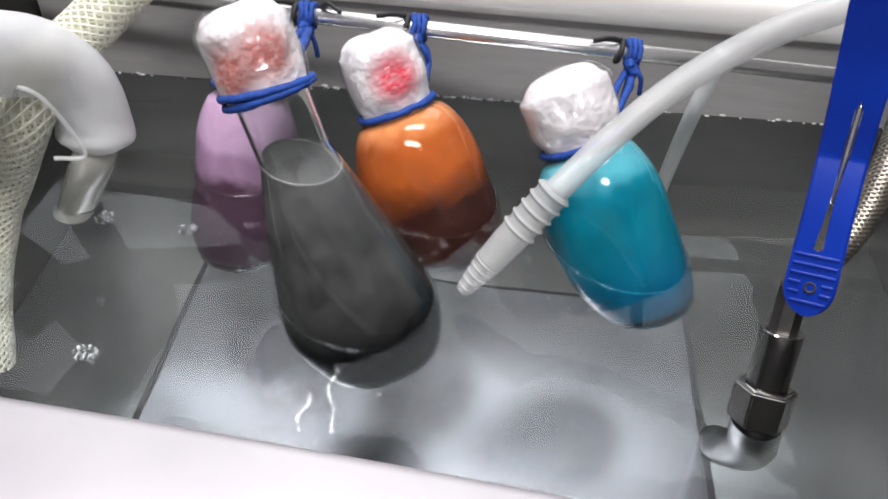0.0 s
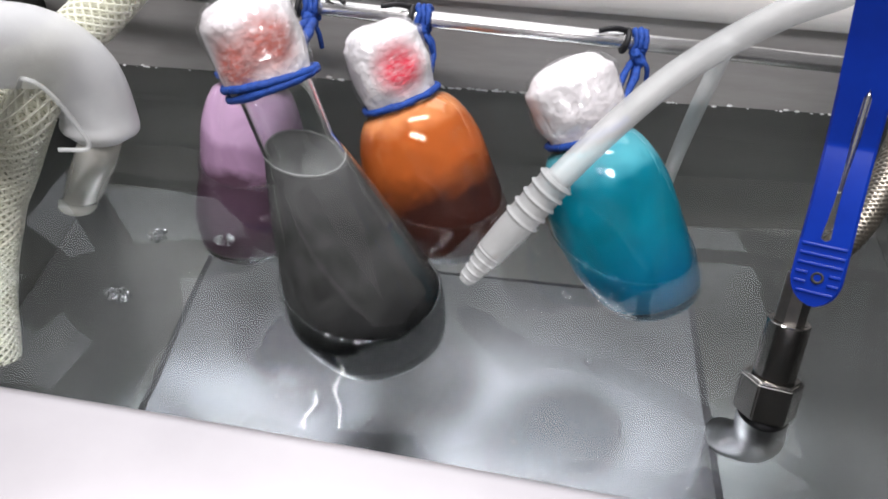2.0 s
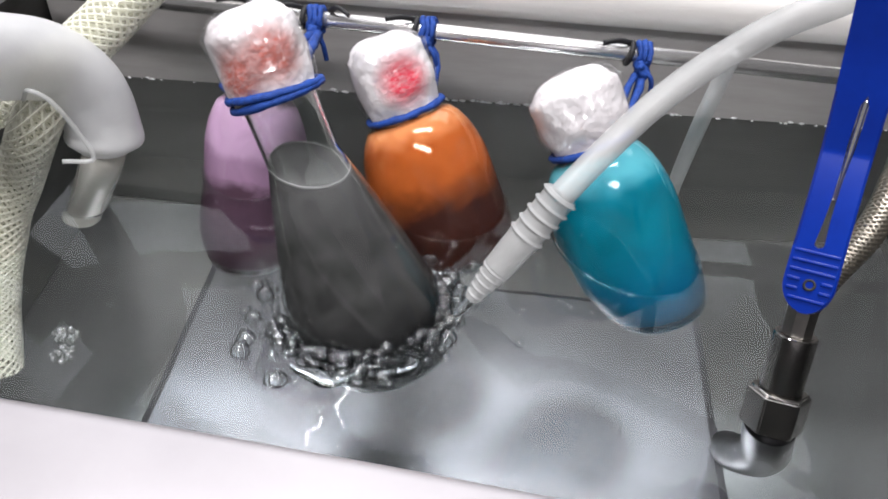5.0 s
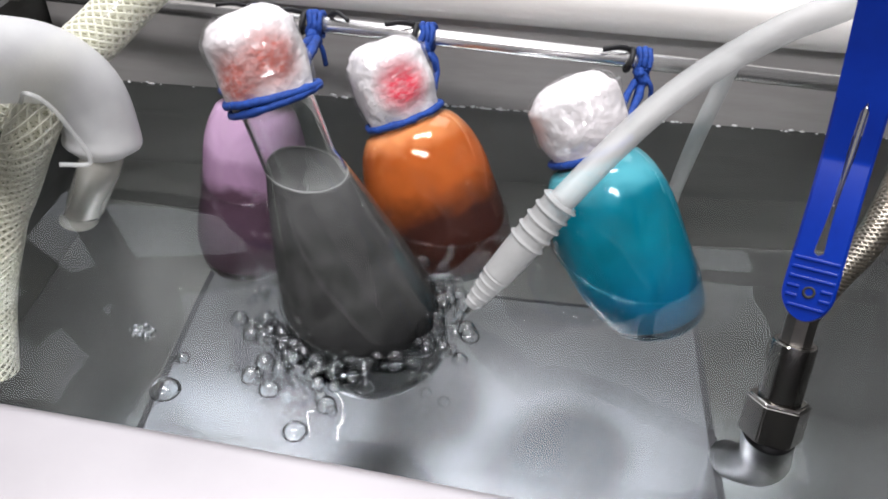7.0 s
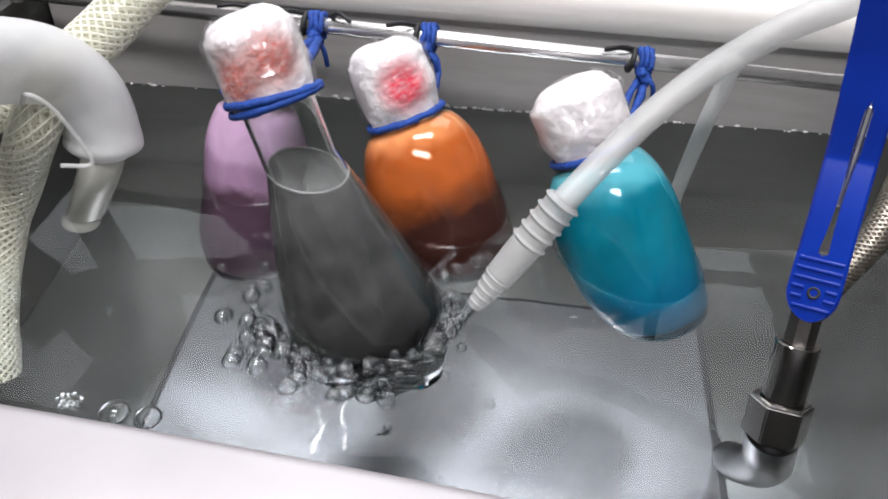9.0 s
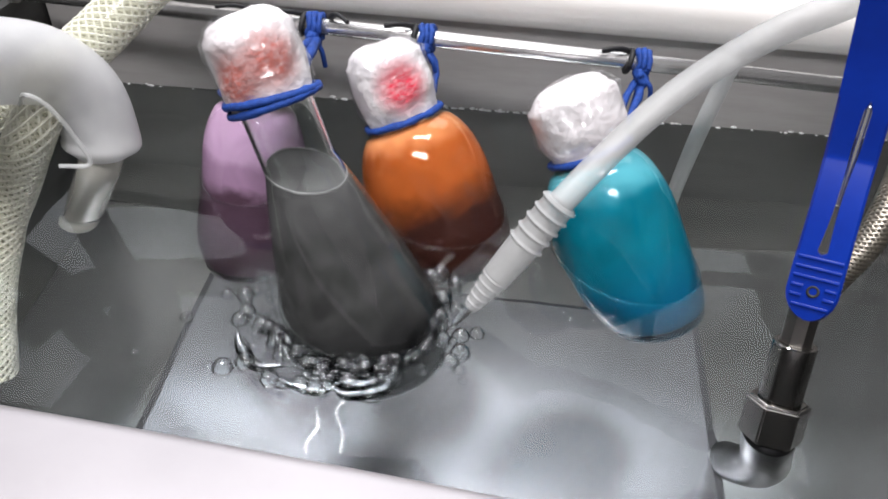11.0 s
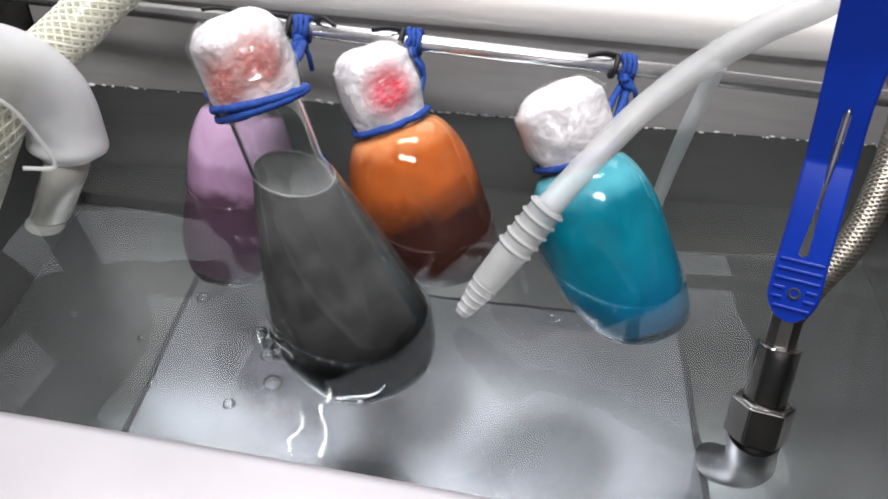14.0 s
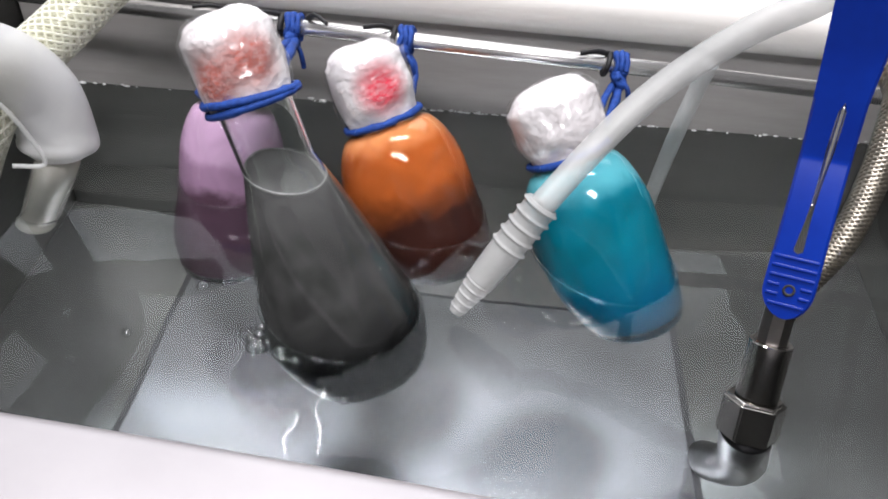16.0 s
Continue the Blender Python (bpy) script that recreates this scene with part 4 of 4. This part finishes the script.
def foam_bubbles():
    """Bubbles blown round the front flask: each has its own way and times."""
    rng = random.Random(21)
    out = []
    k = 0
    for r, way in DRIFT:
        b = foam_patch(Matrix.Translation(rest(k)), r, k) if 0.0041 < r < 0.0047 and way[0][0] == 0 else bubble(Matrix.Translation(rest(k)), r, 0.6)
        rows = []
        t0, t1 = way[0][0], way[-1][0]
        if t0 > 0:
            rows += [(0.0, rest(k)), (t0 - 0.2, rest(k)), (t0 - 0.1, Vector((way[0][1], way[0][2], -0.06)))]
        rows += [(t, Vector((x, y, 0.0003))) for t, x, y in way]
        if t1 < 16:
            rows += [(t1 + 0.1, Vector((way[-1][1], way[-1][2], -0.06))), (t1 + 0.2, rest(k)), (16.0, rest(k))]
        out.append((b, rows))
        k += 1
    for i in range(240):
        r = 0.0015 + 0.0036 * rng.random() ** 1.8
        b = bubble(Matrix.Translation(rest(k)), r, rng.uniform(0.7, 1.0), 14)
        a0 = radians(rng.choice((rng.gauss(270, 28), rng.gauss(238, 26), rng.uniform(180, 390), rng.gauss(345, 22))))
        rho = 0.0435 + r + abs(rng.gauss(0, 0.0085 if rng.random() < 0.6 else 0.016))
        on = START + rng.random() ** 2 * (0.9 if i % 3 else 5.0)
        off = STOP - 0.3 + rng.random() * 0.75
        if i % 8 == 1:
            a0 = radians(rng.uniform(222, 254))
            rho, off = 0.0435 + r + 0.004 * rng.random(), rng.uniform(13.6, 18.5)
        elif i % 5 == 0:
            off = min(off, on + rng.uniform(1.5, 5))
        rows = [(0.0, rest(k)), (on - 0.15, rest(k))]
        t, ph = on, rng.uniform(0, 6.28)
        while t < min(off, 15.95):
            a = a0 + 0.16 * math.sin(t * 0.9 + ph) - 0.12 * math.exp(-((t - 8.8) / 0.8) ** 2)
            q = rho + 0.006 * math.sin(t * 1.7 + ph * 2) * (rho - 0.0435) / 0.012 + 0.008 * math.exp(-((t - 8.8) / 0.9) ** 2) * rng.random()
            q = max(q, 0.0435 + r * 0.7)
            # the waterline of the leaning flask is longer along its lean
            rows.append((t, FOAM_AT + Vector((q * 0.98 * math.cos(a), q * 1.02 * math.sin(a), 0.0004 + 0.0007 * rng.random()))))
            t += 0.35 + 0.2 * rng.random()
        last = rows[-1][1]
        if off > 15.5:
            out.append((b, rows + [(16.0, last)]))
            k += 1
            continue
        rows += [(rows[-1][0] + 0.12, Vector((last.x, last.y, -0.05))), (rows[-1][0] + 0.3, rest(k)), (16.0, rest(k))]
        out.append((b, rows))
        k += 1
    return out


def air_jet():
    """The pit that the air blows into the water, a glassy cone below the tip."""
    bm = lathe([(0.0028, 0.0), (0.0026, 0.006), (0.0018, 0.013), (0.0009, 0.02), (0, 0.021)], 16)
    ob = part("air_jet", bm, FOAM)
    ob.visible_shadow = False
    return tagged(ob, "clear cone of blown air below the tube tip", "air jet")


def wavelet(radius, arc, width, height):
    """A crescent ridge of water on the surface, round its own origin."""
    n = max(14, int(arc / 6))
    bm = bmesh.new()
    cut = [(-1.0, -0.15), (-0.55, 0.35), (-0.2, 0.92), (0.15, 0.95), (0.5, 0.45), (1.0, -0.15)]
    rows = []
    for i in range(n + 1):
        u = i / n
        a = radians(arc) * (u - 0.5)
        w = max(0.04, math.sin(math.pi * u)) ** 0.7
        r = radius * (1 + 0.05 * math.sin(5 * a + radius * 300))
        rows.append([bm.verts.new(((r + c * width * w) * math.cos(a), (r + c * width * w) * math.sin(a), h * height * w)) for c, h in cut])
    for p, q in zip(rows, rows[1:]):
        for k in range(6):
            bm.faces.new((p[k], q[k], q[(k + 1) % 6], p[(k + 1) % 6]))
    bm.faces.new(rows[0]), bm.faces.new(rows[-1])
    ob = part("wavelet", bm, RIPPLE)
    ob.visible_shadow = False
    return tagged(ob, "small clear wavelet running over the stirred water", "wavelet", "wavelets round the flask")


def wavelets():
    """Wavelets that run out from the blown side of the front flask, all the while that the air blows."""
    rng = random.Random(33)
    out = []

    for i in range(64):
        t0 = START + 0.05 + (STOP - START - 0.6) * i / 64 + rng.uniform(0, 0.3)
        if i < 8:
            t0 = START + 0.08 * i
        life = rng.uniform(0.9, 1.9)
        a = rng.gauss(288, 24)
        b = wavelet(rng.uniform(0.008, 0.022), rng.uniform(50, 120), rng.uniform(0.0022, 0.004), rng.uniform(0.0003, 0.0008))
        r0 = rng.uniform(0.03, 0.044)
        low = Matrix.Translation((FOAM_AT.x + r0 * math.cos(radians(a)), FOAM_AT.y + r0 * math.sin(radians(a)), -0.18))
        rows = [(0.0, low), (t0 - 0.07, low)]
        for f in (0, 0.35, 0.7, 1.0):
            q, turn = r0 + 0.012 * f, a + 8 * math.sin(6 * f + i)
            rows.append((t0 + life * f, Matrix.Translation((FOAM_AT.x + q * math.cos(radians(turn)), FOAM_AT.y + q * math.sin(radians(turn)), 0.0002)) @ Matrix.Rotation(radians(turn + 12 * f), 4, "Z")))
        t1 = t0 + life + 0.07
        rows += [(t1, low), (16.0, low)]
        out.append((b, rows))
    return out


room()
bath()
SHEET = water()
steel_box()
rod()
flasks()
TUBE = air_tube()
thin_tube()
CLIP = peg()
LEFT = left_hoses()


BUBBLES = foam_bubbles() + wavelets()
JET = air_jet()
AIM = (Vector(AIR[0]) - Vector(AIR[1])).normalized()


def tube_shift(t):
    for a, b in zip(TUBE_ROWS, TUBE_ROWS[1:]):
        if a[0] <= t <= b[0]:
            w = (t - a[0]) / (b[0] - a[0])
            return [p + (q - p) * w for p, q in zip(a[1:], b[1:])]
    return TUBE_ROWS[-1][1:]


def motions():
    walk(TUBE, [(t, TUBE_AT(*v)) for t, *v in TUBE_ROWS])
    walk(CLIP, [(t, CLIP_AT(*v)) for t, *v in CLIP_ROWS])
    # the water's waves slide with the sheet, gently at first, livelier while the air blows
    rng = random.Random(8)
    rows, t = [], 0.0
    while t < 16:
        lively = 2.7 < t < 13
        g = 0.009 if lively else 0.003
        rows.append((t, pose(rng.uniform(-g, g), rng.uniform(-g, g), 0, 0, 0, rng.uniform(-0.8, 0.8) if lively else 0)))
        t += 0.3 if lively else 0.9
    walk(SHEET, rows + [(16.0, pose(0.002, -0.001, 0))])
    for h in LEFT:
        at = h.matrix_basis.copy()
        walk(h, [(t, Matrix.Translation(RIGHT * dx) @ at) for t, dx in LEFT_ROWS])
    for b, steps in BUBBLES:
        walk(b, [(t, p if isinstance(p, Matrix) else Matrix.Translation(p)) for t, p in steps])
    turn = AIM.to_track_quat("Z", "Y").to_matrix().to_4x4()
    rows = []
    for t, out in ((0.0, 0), (2.6, 0), (2.75, 1), (4.0, 1), (6.5, 1), (9.0, 1), (11.5, 1), (12.6, 1), (12.75, 0), (13.5, 0), (16.0, 0)):
        rows.append((t, Matrix.Translation(TUBE_AT(*tube_shift(t)).translation + AIM * (-0.003 if out else -0.026)) @ turn))
    walk(JET, rows)


motions()
